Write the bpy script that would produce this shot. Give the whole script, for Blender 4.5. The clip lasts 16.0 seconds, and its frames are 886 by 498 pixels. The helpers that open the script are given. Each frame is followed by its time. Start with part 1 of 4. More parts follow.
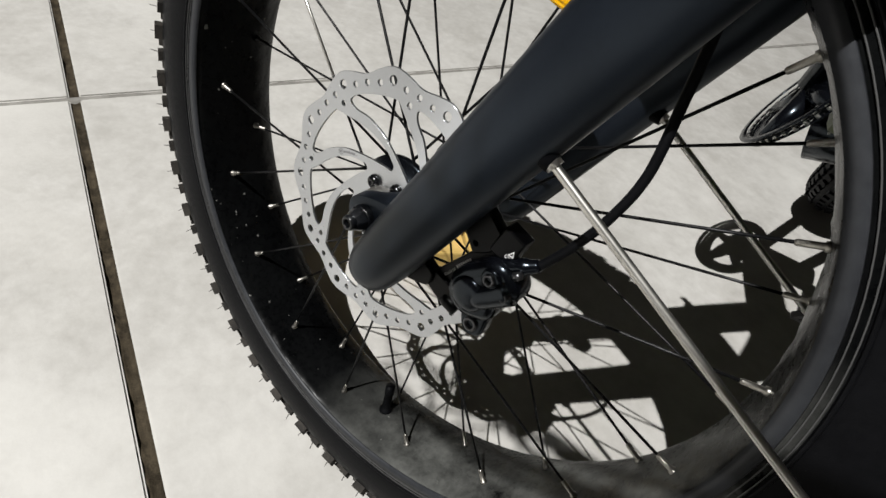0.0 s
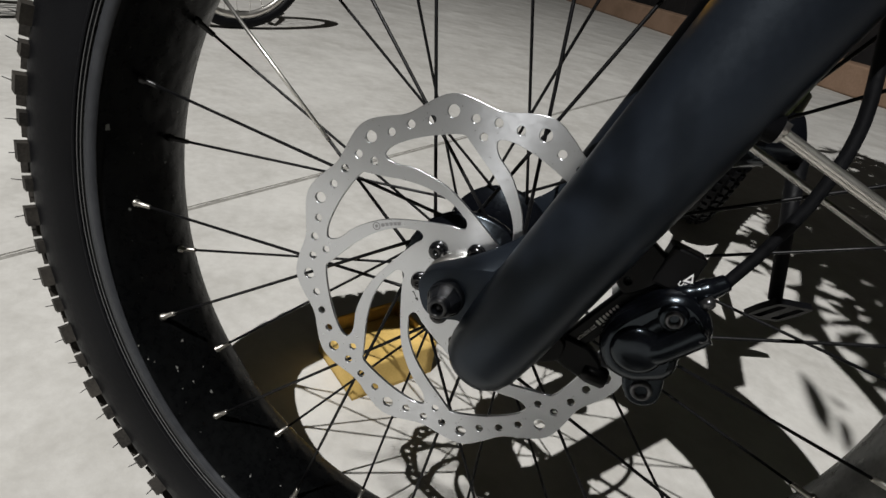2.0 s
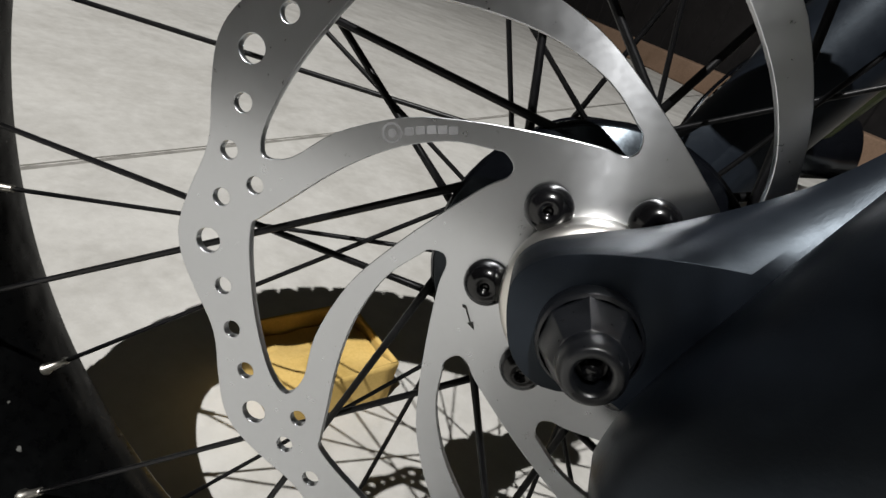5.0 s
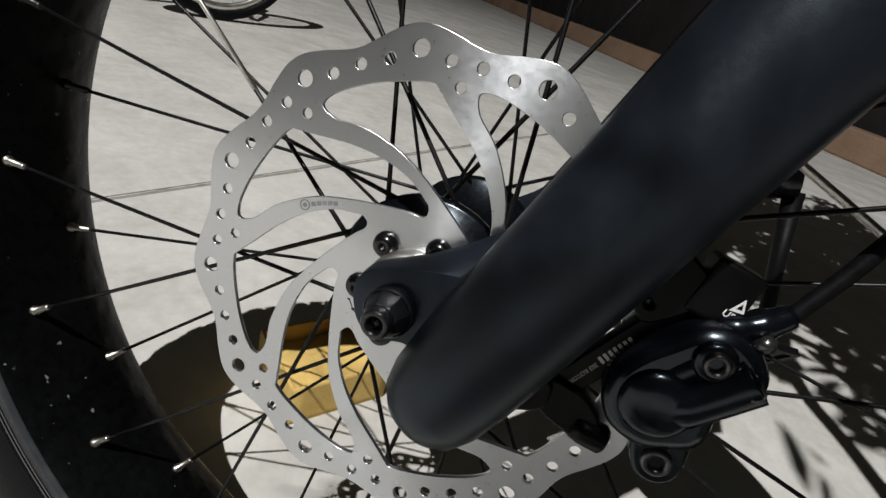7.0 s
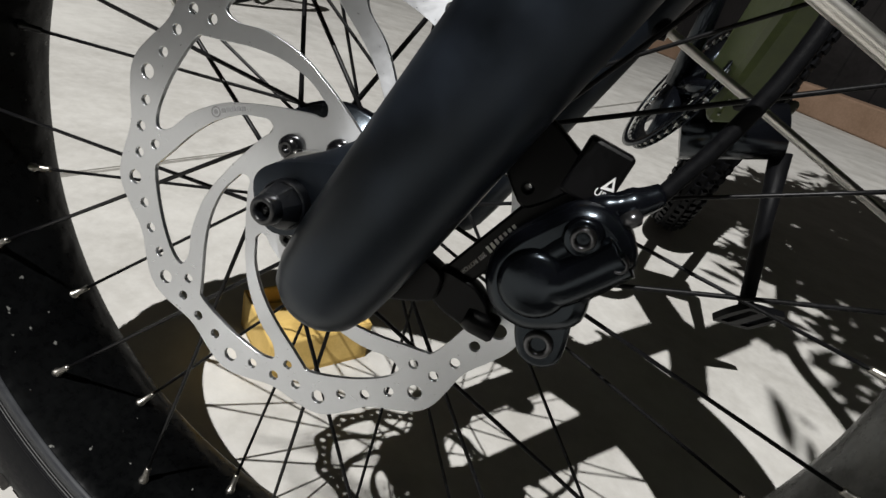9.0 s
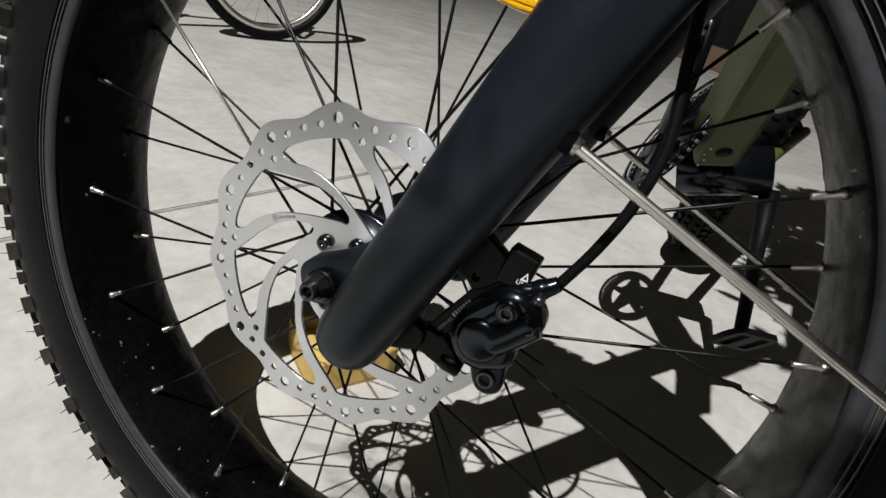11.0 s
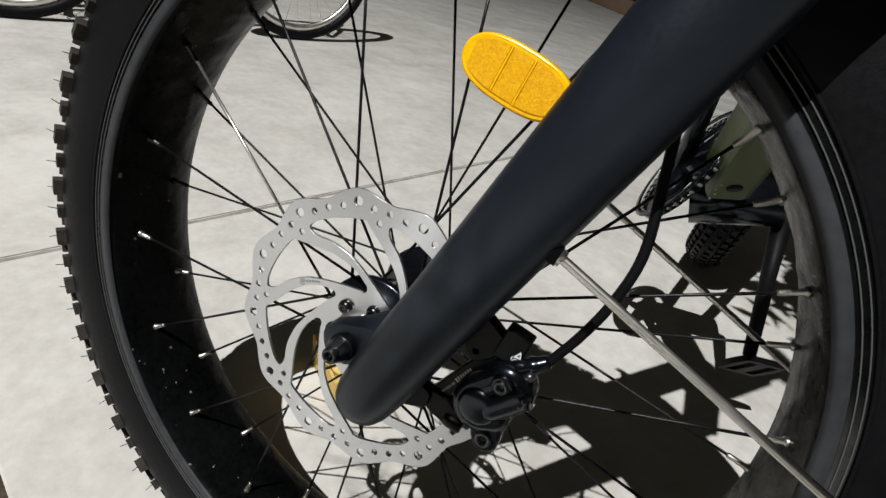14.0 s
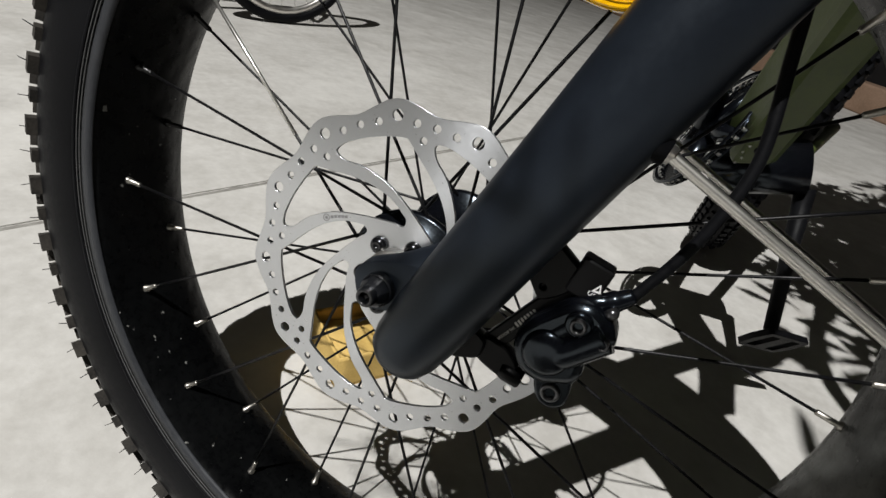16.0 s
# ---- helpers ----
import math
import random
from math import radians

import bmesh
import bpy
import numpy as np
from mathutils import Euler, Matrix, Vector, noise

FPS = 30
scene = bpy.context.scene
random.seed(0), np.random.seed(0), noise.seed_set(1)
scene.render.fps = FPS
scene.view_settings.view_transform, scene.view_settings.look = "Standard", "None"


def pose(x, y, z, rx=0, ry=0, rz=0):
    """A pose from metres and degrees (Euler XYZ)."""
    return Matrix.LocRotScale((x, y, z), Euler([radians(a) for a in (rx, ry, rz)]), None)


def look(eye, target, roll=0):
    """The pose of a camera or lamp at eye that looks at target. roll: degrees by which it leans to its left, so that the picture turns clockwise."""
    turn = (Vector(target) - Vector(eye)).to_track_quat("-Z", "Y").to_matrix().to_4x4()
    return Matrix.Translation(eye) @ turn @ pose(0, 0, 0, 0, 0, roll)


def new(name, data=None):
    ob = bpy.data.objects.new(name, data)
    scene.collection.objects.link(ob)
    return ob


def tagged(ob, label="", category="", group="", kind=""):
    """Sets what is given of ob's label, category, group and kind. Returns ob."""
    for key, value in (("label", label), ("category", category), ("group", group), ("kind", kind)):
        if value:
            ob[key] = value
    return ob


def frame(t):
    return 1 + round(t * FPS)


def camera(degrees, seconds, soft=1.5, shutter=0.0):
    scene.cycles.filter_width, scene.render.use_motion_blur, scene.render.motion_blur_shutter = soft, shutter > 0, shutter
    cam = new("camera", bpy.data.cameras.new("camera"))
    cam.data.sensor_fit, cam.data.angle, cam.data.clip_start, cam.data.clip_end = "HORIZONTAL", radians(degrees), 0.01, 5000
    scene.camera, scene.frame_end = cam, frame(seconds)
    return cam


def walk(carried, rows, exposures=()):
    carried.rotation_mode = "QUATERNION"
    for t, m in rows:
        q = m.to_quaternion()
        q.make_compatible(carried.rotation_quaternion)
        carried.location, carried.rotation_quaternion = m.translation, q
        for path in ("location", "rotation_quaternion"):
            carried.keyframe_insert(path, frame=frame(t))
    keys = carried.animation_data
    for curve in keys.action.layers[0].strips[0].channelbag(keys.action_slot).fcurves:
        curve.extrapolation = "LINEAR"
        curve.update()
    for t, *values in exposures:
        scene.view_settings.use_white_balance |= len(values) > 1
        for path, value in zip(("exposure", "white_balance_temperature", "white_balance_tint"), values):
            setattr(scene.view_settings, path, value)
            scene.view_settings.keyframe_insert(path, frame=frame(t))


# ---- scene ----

# ---- camera ----
# all plans below are drawn for a 180 mm rotor; SIZE brings them to the true 203 mm one
SIZE = 1.12
GROW = Matrix.Scale(SIZE, 4)
cam = camera(79.4, 16.0)
PATH = [
    (0, (0.1679, -0.2051, 0.5804), (-0.1859, 0.4173, -0.1178), 17.45),
    (0.5, (0.0971, -0.1678, 0.5040), (-0.2344, 0.5049, -0.1576), 13.50),
    (1, (0.0622, -0.1778, 0.4854), (-0.2201, 0.5833, -0.0985), 12.23),
    (1.5, (0.0488, -0.2132, 0.5080), (-0.2016, 0.5951, -0.0249), 11.16),
    (2, (0.0437, -0.2188, 0.4889), (-0.1671, 0.6243, -0.0058), 11.33),
    (2.5, (0.0190, -0.1950, 0.4915), (-0.1646, 0.6608, 0.0079), 11.11),
    (3, (-0.0097, -0.1799, 0.4600), (-0.1487, 0.6953, -0.0035), 14.07),
    (5.5, (-0.0202, -0.0874, 0.3925), (-0.1330, 0.7908, -0.0722), 20.16),
    (6, (-0.0230, -0.0863, 0.3945), (-0.1466, 0.7986, -0.0545), 18.91),
    (6.5, (-0.0001, -0.1182, 0.4198), (-0.1516, 0.7623, -0.0293), 17.74),
    (7, (0.0383, -0.1589, 0.4480), (-0.1350, 0.7153, -0.0054), 17.12),
    (7.5, (0.0652, -0.1647, 0.4193), (-0.1080, 0.7016, -0.0493), 17.45),
    (8, (0.0765, -0.1469, 0.4184), (-0.0971, 0.7161, -0.0560), 17.02),
    (10.5, (0.1103, -0.2084, 0.4899), (-0.1303, 0.6336, 0.0069), 14.20),
    (11, (0.1213, -0.2182, 0.5060), (-0.1425, 0.6210, 0.0305), 13.29),
    (11.5, (0.1238, -0.2193, 0.5173), (-0.1583, 0.6144, 0.0425), 13.12),
    (12, (0.1255, -0.2476, 0.5496), (-0.1714, 0.5693, 0.0552), 13.76),
    (12.5, (0.1296, -0.2446, 0.5434), (-0.1668, 0.5687, 0.0428), 14.31),
    (13, (0.1273, -0.2382, 0.5517), (-0.1671, 0.5740, 0.0481), 14.40),
    (13.5, (0.1270, -0.2275, 0.5590), (-0.1649, 0.5871, 0.0578), 13.94),
    (14, (0.1216, -0.2251, 0.5639), (-0.1740, 0.5878, 0.0621), 13.36),
    (14.5, (0.1187, -0.2268, 0.5497), (-0.1768, 0.5839, 0.0442), 13.68),
    (15, (0.1116, -0.2255, 0.5462), (-0.1826, 0.5857, 0.0408), 13.81),
    (15.5, (0.1054, -0.2175, 0.5317), (-0.1744, 0.6005, 0.0290), 14.23),
    (16, (0.0904, -0.2164, 0.5024), (-0.1736, 0.6094, 0.0040), 14.29),
]
walk(cam, [(t, look(Vector(eye) * SIZE, Vector(target) * SIZE, roll)) for t, eye, target, roll in PATH],
     [(0.0, -0.02), (0.5, 0.06), (1.0, -0.05), (1.5, -0.25), (2.5, -0.18), (3.0, -0.15), (5.5, -0.16), (7.0, -0.16), (8.0, 0.02), (10.5, -0.05), (12.0, 0.03), (14.5, 0.05), (16.0, -0.05)])

# ---- light: one flood lamp high behind the bicycle's left side, at night ----
world = bpy.data.worlds.new("night")
scene.world = world
world.use_nodes = True
world.node_tree.nodes["Background"].inputs[0].default_value = (0.85, 0.80, 0.70, 1)
world.node_tree.nodes["Background"].inputs[1].default_value = 0.030
LAMP_AT = (-0.68, -3.25, 6.3)
lamp_data = bpy.data.lights.new("flood_lamp", "POINT")
lamp_data.energy, lamp_data.color, lamp_data.shadow_soft_size = 3080.0 * SIZE ** 2, (0.995, 0.985, 0.968), 0.028
flood = new("flood_lamp", lamp_data)
flood.location = Vector(LAMP_AT) * SIZE

# ---- the wheel's own frame: origin at the rotor's centre, y along the axle, away from the rotor ----
WHEEL = (pose(0, 0, 0, 0, 24, 0) @ pose(0, 0, 0, 10, 0, 0)).inverted()
WHEEL = Matrix.Translation((0, 0, 0.344)) @ WHEEL
MID = 0.0535          # the wheel's middle plane in that frame
PHASE = 81.3          # angle of the rotor's first large hole


# ---- materials ----
def material(name, colour, rough=0.5, metal=0.0, spec=0.5, coat=0.0):
    m = bpy.data.materials.new(name)
    m.use_nodes = True
    b = m.node_tree.nodes["Principled BSDF"]
    b.inputs["Base Color"].default_value = (*colour, 1)
    b.inputs["Roughness"].default_value = rough
    b.inputs["Metallic"].default_value = metal
    b.inputs["Specular IOR Level"].default_value = spec
    b.inputs["Coat Weight"].default_value = coat
    return m


def add(m, kind, **values):
    n = m.node_tree.nodes.new(kind)
    for k, v in values.items():
        if k in n.inputs:
            n.inputs[k].default_value = v
    return n


def wire(m, a, b):
    m.node_tree.links.new(a, b)


def ramp(m, source, stops):
    n = m.node_tree.nodes.new("ShaderNodeValToRGB")
    while len(n.color_ramp.elements) < len(stops):
        n.color_ramp.elements.new(0.5)
    for e, (p, c) in zip(n.color_ramp.elements, stops):
        e.position, e.color = p, (*c, 1)
    wire(m, source, n.inputs[0])
    return n.outputs[0]


def noisy(m, scale, detail=4.0, rough=0.55, coords="Object", stretch=None):
    tc = m.node_tree.nodes.new("ShaderNodeTexCoord")
    out = tc.outputs[coords]
    if stretch:
        mp = m.node_tree.nodes.new("ShaderNodeMapping")
        mp.inputs["Scale"].default_value = stretch
        wire(m, out, mp.inputs[0])
        out = mp.outputs[0]
    n = add(m, "ShaderNodeTexNoise", Scale=scale, Detail=detail, Roughness=rough)
    wire(m, out, n.inputs["Vector"])
    return n.outputs["Fac"]


def textured(name, dark, light, scale, rough=(0.5, 0.7), metal=0.0, bump=0.0, bump_scale=None, spec=0.5, fine=None, stretch=None, coat=0.0, bump_detail=5.0):
    """A surface whose colour and roughness vary at two scales, with fine relief."""
    m = material(name, light, rough[1], metal, spec, coat)
    b = m.node_tree.nodes["Principled BSDF"]
    big, small = noisy(m, scale, stretch=stretch), noisy(m, fine or scale * 14, 6.0, 0.65, stretch=stretch)
    mix = add(m, "ShaderNodeMath")
    mix.operation = "MULTIPLY_ADD"
    wire(m, small, mix.inputs[0])
    mix.inputs[1].default_value = 0.45
    half = add(m, "ShaderNodeMath")
    half.operation = "MULTIPLY"
    wire(m, big, half.inputs[0])
    half.inputs[1].default_value = 0.55
    wire(m, half.outputs[0], mix.inputs[2])
    wire(m, ramp(m, mix.outputs[0], [(0.36, dark), (0.62, light)]), b.inputs["Base Color"])
    mr = add(m, "ShaderNodeMapRange")
    wire(m, small, mr.inputs[0])
    mr.inputs[1].default_value, mr.inputs[2].default_value = 0.3, 0.7
    mr.inputs[3].default_value, mr.inputs[4].default_value = rough
    wire(m, mr.outputs[0], b.inputs["Roughness"])
    if bump:
        bp = add(m, "ShaderNodeBump", Strength=1.0, Distance=bump)
        wire(m, noisy(m, bump_scale or scale * 20, bump_detail, 0.6, stretch=stretch), bp.inputs["Height"])
        wire(m, bp.outputs[0], b.inputs["Normal"])
    return m


CONCRETE = textured("concrete", (0.415, 0.402, 0.374), (0.545, 0.533, 0.504), 5.0, (0.75, 0.95), bump=0.00035, bump_scale=160, spec=0.25, fine=45)
SOIL = textured("joint_dirt", (0.016, 0.013, 0.009), (0.075, 0.060, 0.040), 60, (0.9, 1.0), bump=0.003, bump_scale=120, spec=0.1)
JOINT_GREY = textured("joint_filler_grey", (0.17, 0.162, 0.148), (0.30, 0.29, 0.265), 40, (0.9, 1.0), bump=0.001, bump_scale=300, spec=0.1)
RUBBER = textured("tyre_rubber", (0.0020, 0.0021, 0.0026), (0.0050, 0.0052, 0.0062), 18, (0.42, 0.58), bump=0.00015, bump_scale=700, spec=0.09)
RIM_PAINT = textured("rim_black", (0.0012, 0.0013, 0.0015), (0.0045, 0.0048, 0.005), 14, (0.24, 0.34), bump=0.0018, bump_scale=50, bump_detail=1.5, spec=0.075)
def specks(m, colour, scale, amount):
    """Scattered pale flecks of dust and chips laid over the colour."""
    b = m.node_tree.nodes["Principled BSDF"]
    old = b.inputs["Base Color"].links[0].from_socket
    mask = ramp(m, noisy(m, scale, 2.0, 0.5), [(amount, (0, 0, 0)), (amount + 0.035, (1, 1, 1))])
    mix = m.node_tree.nodes.new("ShaderNodeMix")
    mix.data_type = "RGBA"
    wire(m, mask, mix.inputs[0])
    wire(m, old, mix.inputs[6])
    mix.inputs[7].default_value = (*colour, 1)
    wire(m, mix.outputs[2], b.inputs["Base Color"])


specks(RIM_PAINT, (0.16, 0.16, 0.15), 170, 0.735)


def stains(m, colour, scale, low, high, coords="Object", rise=None):
    """Soft patches of another colour; rise = (x, z, from, to) makes them thicken towards one side."""
    b = m.node_tree.nodes["Principled BSDF"]
    old = b.inputs["Base Color"].links[0].from_socket
    mask = ramp(m, noisy(m, scale, 7.0, 0.68), [(low, (0, 0, 0)), (high, (1, 1, 1))])
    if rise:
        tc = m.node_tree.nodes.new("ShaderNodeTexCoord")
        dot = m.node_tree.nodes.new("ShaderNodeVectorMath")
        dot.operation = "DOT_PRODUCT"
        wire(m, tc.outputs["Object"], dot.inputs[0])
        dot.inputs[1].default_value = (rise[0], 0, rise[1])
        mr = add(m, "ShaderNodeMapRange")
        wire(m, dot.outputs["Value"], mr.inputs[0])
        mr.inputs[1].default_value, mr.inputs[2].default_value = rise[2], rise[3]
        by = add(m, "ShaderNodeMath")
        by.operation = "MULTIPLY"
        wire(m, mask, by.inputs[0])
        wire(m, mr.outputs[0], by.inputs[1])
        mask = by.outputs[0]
    mix = m.node_tree.nodes.new("ShaderNodeMix")
    mix.data_type = "RGBA"
    wire(m, mask, mix.inputs[0])
    wire(m, old, mix.inputs[6])
    mix.inputs[7].default_value = (*colour, 1)
    wire(m, mix.outputs[2], b.inputs["Base Color"])


# lower-right grey: dust, plus lamplight painted into the rim's colour
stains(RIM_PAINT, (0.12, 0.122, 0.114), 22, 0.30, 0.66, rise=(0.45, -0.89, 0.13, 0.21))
stains(CONCRETE, (0.38, 0.365, 0.335), 4.5, 0.50, 0.75)
stains(CONCRETE, (0.60, 0.588, 0.555), 2.3, 0.50, 0.68)
stains(CONCRETE, (0.25, 0.235, 0.21), 55, 0.70, 0.80)
MATTE = textured("fork_matte_black", (0.0058, 0.0074, 0.0106), (0.0084, 0.0108, 0.0152), 30, (0.33, 0.38), bump=0.00003, bump_scale=1500, spec=0.36)
MATTE.node_tree.nodes["Principled BSDF"].inputs["Specular Tint"].default_value = (0.76, 0.88, 1.0, 1)
GLOSS = textured("gloss_black", (0.0016, 0.0018, 0.0026), (0.0030, 0.0034, 0.0048), 40, (0.17, 0.23), bump=0.000015, bump_scale=600, spec=0.42)
GLOSS.node_tree.nodes["Principled BSDF"].inputs["Specular Tint"].default_value = (0.75, 0.88, 1.0, 1)
MOUNT = textured("satin_black_cast", (0.0008, 0.0008, 0.0010), (0.0020, 0.0020, 0.0024), 45, (0.30, 0.42), bump=0.00004, bump_scale=700, spec=0.16)
SPOKE = textured("spoke_black", (0.003, 0.003, 0.003), (0.006, 0.006, 0.007), 60, (0.28, 0.45), spec=0.2)
STEEL = textured("brushed_steel", (0.60, 0.615, 0.64), (0.63, 0.645, 0.67), 8, (0.27, 0.33), metal=1.0, bump=0.000003, bump_scale=900, fine=400)
steel_bsdf = STEEL.node_tree.nodes["Principled BSDF"]
steel_bsdf.inputs["Anisotropic"].default_value = 0.8
steel_bsdf.inputs["Anisotropic Rotation"].default_value = 0.25
brushed = STEEL.node_tree.nodes.new("ShaderNodeTangent")
brushed.direction_type, brushed.axis = "RADIAL", "Y"
wire(STEEL, brushed.outputs[0], steel_bsdf.inputs["Tangent"])
CHROME = textured("bright_steel", (0.66, 0.64, 0.60), (0.78, 0.76, 0.72), 6, (0.32, 0.40), metal=1.0, fine=50)
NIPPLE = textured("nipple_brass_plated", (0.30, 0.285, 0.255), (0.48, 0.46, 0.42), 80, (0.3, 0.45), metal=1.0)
SATIN = material("satin_dark_steel", (0.10, 0.10, 0.105), 0.28, 0.9)
BOLT = material("bolt_black", (0.003, 0.003, 0.0036), 0.2, 0.0, 0.5)
AMBER = textured("amber_plastic", (0.72, 0.36, 0.001), (0.90, 0.50, 0.004), 60, (0.10, 0.22), bump=0.0003, bump_scale=420, spec=0.6, fine=300, coat=0.3)
AMBER_DEEP = textured("amber_prisms", (0.56, 0.26, 0.001), (0.80, 0.43, 0.005), 900, (0.08, 0.2), bump=0.0006, bump_scale=640, spec=0.5, fine=700, coat=0.2)
NIPPLE_DARK = textured("nipple_near_black", (0.004, 0.004, 0.004), (0.012, 0.012, 0.012), 80, (0.3, 0.45), metal=0.3)
BARK = textured("tree_bark", (0.06, 0.045, 0.03), (0.16, 0.12, 0.085), 30, (0.8, 0.95), bump=0.006, bump_scale=60, spec=0.2, stretch=(1, 1, 0.25))
LEAF = textured("tree_leaf", (0.035, 0.065, 0.016), (0.075, 0.12, 0.03), 12, (0.45, 0.6), spec=0.35)
GREEN = textured("olive_paint", (0.045, 0.062, 0.016), (0.072, 0.096, 0.026), 12, (0.35, 0.5), spec=0.4)
CARD = textured("cardboard", (0.52, 0.35, 0.105), (0.66, 0.46, 0.16), 22, (0.8, 0.95), bump=0.0002, bump_scale=220, spec=0.15)
WHITE = material("white_print", (0.8, 0.8, 0.8), 0.5)
GREYPRINT = material("grey_print", (0.66, 0.65, 0.63), 0.5)
NUT = textured("nut_black_oxide", (0.004, 0.0046, 0.006), (0.009, 0.010, 0.0125), 50, (0.26, 0.38), bump=0.00004, bump_scale=500, spec=0.7)
ETCH = material("etched_grey", (0.30, 0.30, 0.31), 0.5, 0.6)
TAN = textured("tan_stucco", (0.20, 0.13, 0.085), (0.30, 0.20, 0.14), 4, (0.8, 0.95), bump=0.002, bump_scale=60, spec=0.2)
# near-black so that the board colour itself carries the wall's shade
DARKWALL = textured("boards_shade_in_colour", (0.010, 0.009, 0.009), (0.022, 0.020, 0.020), 2, (0.7, 0.9), spec=0.2)
TREAD = textured("dusty_tread", (0.010, 0.0095, 0.009), (0.048, 0.043, 0.037), 40, (0.6, 0.8), bump=0.0002, bump_scale=500, spec=0.15)
FLANGE = textured("rim_flange_grey", (0.018, 0.019, 0.022), (0.034, 0.036, 0.040), 9, (0.38, 0.5), spec=0.25)
STRIPE = material("pale_seam", (0.06, 0.06, 0.06), 0.6)


# ---- mesh helpers ----
def part(name, bm, mat, parent=None, label="", smooth=True, bevel=0.0):
    me = bpy.data.meshes.new(name)
    bmesh.ops.recalc_face_normals(bm, faces=bm.faces)
    for f in bm.faces:
        f.smooth = smooth
    bm.to_mesh(me)
    bm.free()
    return shown(name, me, mat, parent, label, bevel)


def shown(name, me, mat, parent=None, label="", bevel=0.0):
    if not me.materials:
        me.materials.append(mat)
    ob = new(name, me)
    if parent:
        ob.parent = parent
    if label:
        ob["label"] = label
    if bevel:
        mod = ob.modifiers.new("bevel", "BEVEL")
        mod.width, mod.segments, mod.limit_method, mod.angle_limit = bevel, 2, "ANGLE", radians(35)
        mod.harden_normals = False
    return ob


def lathe(bm, profile, n=96, y_axis=True, arc=(0, 360), closed=True):
    """Turn (radius, height) points about the y axis."""
    full = abs(arc[1] - arc[0] - 360) < 1e-6
    rings = []
    for k in range(n if full else n + 1):
        a = radians(arc[0] + (arc[1] - arc[0]) * k / n)
        rings.append([bm.verts.new((r * math.cos(a), h, r * math.sin(a))) for r, h in profile])
    count = len(profile)
    for k in range(n):
        a, b = rings[k], rings[(k + 1) % len(rings)]
        for j in range(count if closed else count - 1):
            jj = (j + 1) % count
            bm.faces.new((a[j], b[j], b[jj], a[jj]))
    return bm


def tube(bm, points, radius, n=12, caps=True):
    """A round tube along points; radius is one number or one a point."""
    pts = [Vector(p) for p in points]
    radii = radius if isinstance(radius, (list, tuple)) else [radius] * len(pts)
    up = None
    rings = []
    for k, p in enumerate(pts):
        d = (pts[min(k + 1, len(pts) - 1)] - pts[max(k - 1, 0)]).normalized()
        if up is None:
            up = d.orthogonal().normalized()
        up = (up - d * up.dot(d)).normalized()
        side = d.cross(up)
        rings.append([bm.verts.new(p + radii[k] * (math.cos(2 * math.pi * j / n) * up + math.sin(2 * math.pi * j / n) * side)) for j in range(n)])
    for a, b in zip(rings, rings[1:]):
        for j in range(n):
            bm.faces.new((a[j], a[(j + 1) % n], b[(j + 1) % n], b[j]))
    if caps:
        bm.faces.new(rings[0])
        bm.faces.new(rings[-1])
    return bm


def curve_points(points, steps=8):
    """Catmull-Rom points through the given ones."""
    p = [Vector(q) for q in points]
    p = [2 * p[0] - p[1], *p, 2 * p[-1] - p[-2]]
    out = []
    for i in range(1, len(p) - 2):
        for s in range(steps):
            t = s / steps
            a, b, c, d = p[i - 1], p[i], p[i + 1], p[i + 2]
            out.append(0.5 * (2 * b + (c - a) * t + (2 * a - 5 * b + 4 * c - d) * t * t + (3 * b - a - 3 * c + d) * t ** 3))
    return [*out, p[-2]]


def block(bm, m, sx, sy, sz):
    bmesh.ops.create_cube(bm, size=1, matrix=m @ Matrix.Diagonal((sx, sy, sz, 1)))
    return bm


def plate(name, loops, half, mat, parent, label="", y=0.0, bevel=0.0, smooth_edge=0.0003):
    """A flat plate in the x-z plane at y from closed outlines; inner outlines are holes."""
    cu = bpy.data.curves.new(name, "CURVE")
    cu.dimensions, cu.fill_mode, cu.extrude, cu.bevel_depth, cu.bevel_resolution = "2D", "BOTH", max(half - bevel, 0.00005), bevel, 1
    for loop in loops:
        sp = cu.splines.new("POLY")
        sp.points.add(len(loop) - 1)
        for q, (x, z) in zip(sp.points, loop):
            q.co = (x, z, 0, 1)
        sp.use_cyclic_u = True
    tmp = new("outline", cu)
    bpy.context.view_layer.update()
    me = bpy.data.meshes.new_from_object(tmp.evaluated_get(bpy.context.evaluated_depsgraph_get()))
    bpy.data.objects.remove(tmp)
    me.materials.clear()
    me.transform(Matrix.Translation((0, y, 0)) @ pose(0, 0, 0, 90))
    return shown(name, me, mat, parent, label)


def lettering(words, size, at, turn, mat, parent, name):
    """Flat printed letters lying in the x-z plane, turned by degrees."""
    cu = bpy.data.curves.new(name, "FONT")
    cu.body, cu.size, cu.extrude = words, size, 0.00006
    tmp = new("outline", cu)
    bpy.context.view_layer.update()
    me = bpy.data.meshes.new_from_object(tmp.evaluated_get(bpy.context.evaluated_depsgraph_get()))
    bpy.data.objects.remove(tmp)
    me.materials.clear()
    me.transform(Matrix.Translation(at) @ pose(0, 0, 0, 90) @ pose(0, 0, 0, 0, 0, turn))
    return shown(name, me, mat, parent)


def circle(x, z, r, n=20, start=0.0):
    return [(x + r * math.cos(start + 2 * math.pi * k / n), z + r * math.sin(start + 2 * math.pi * k / n)) for k in range(n)]


def polar(r, deg):
    return (r * math.cos(radians(deg)), r * math.sin(radians(deg)))


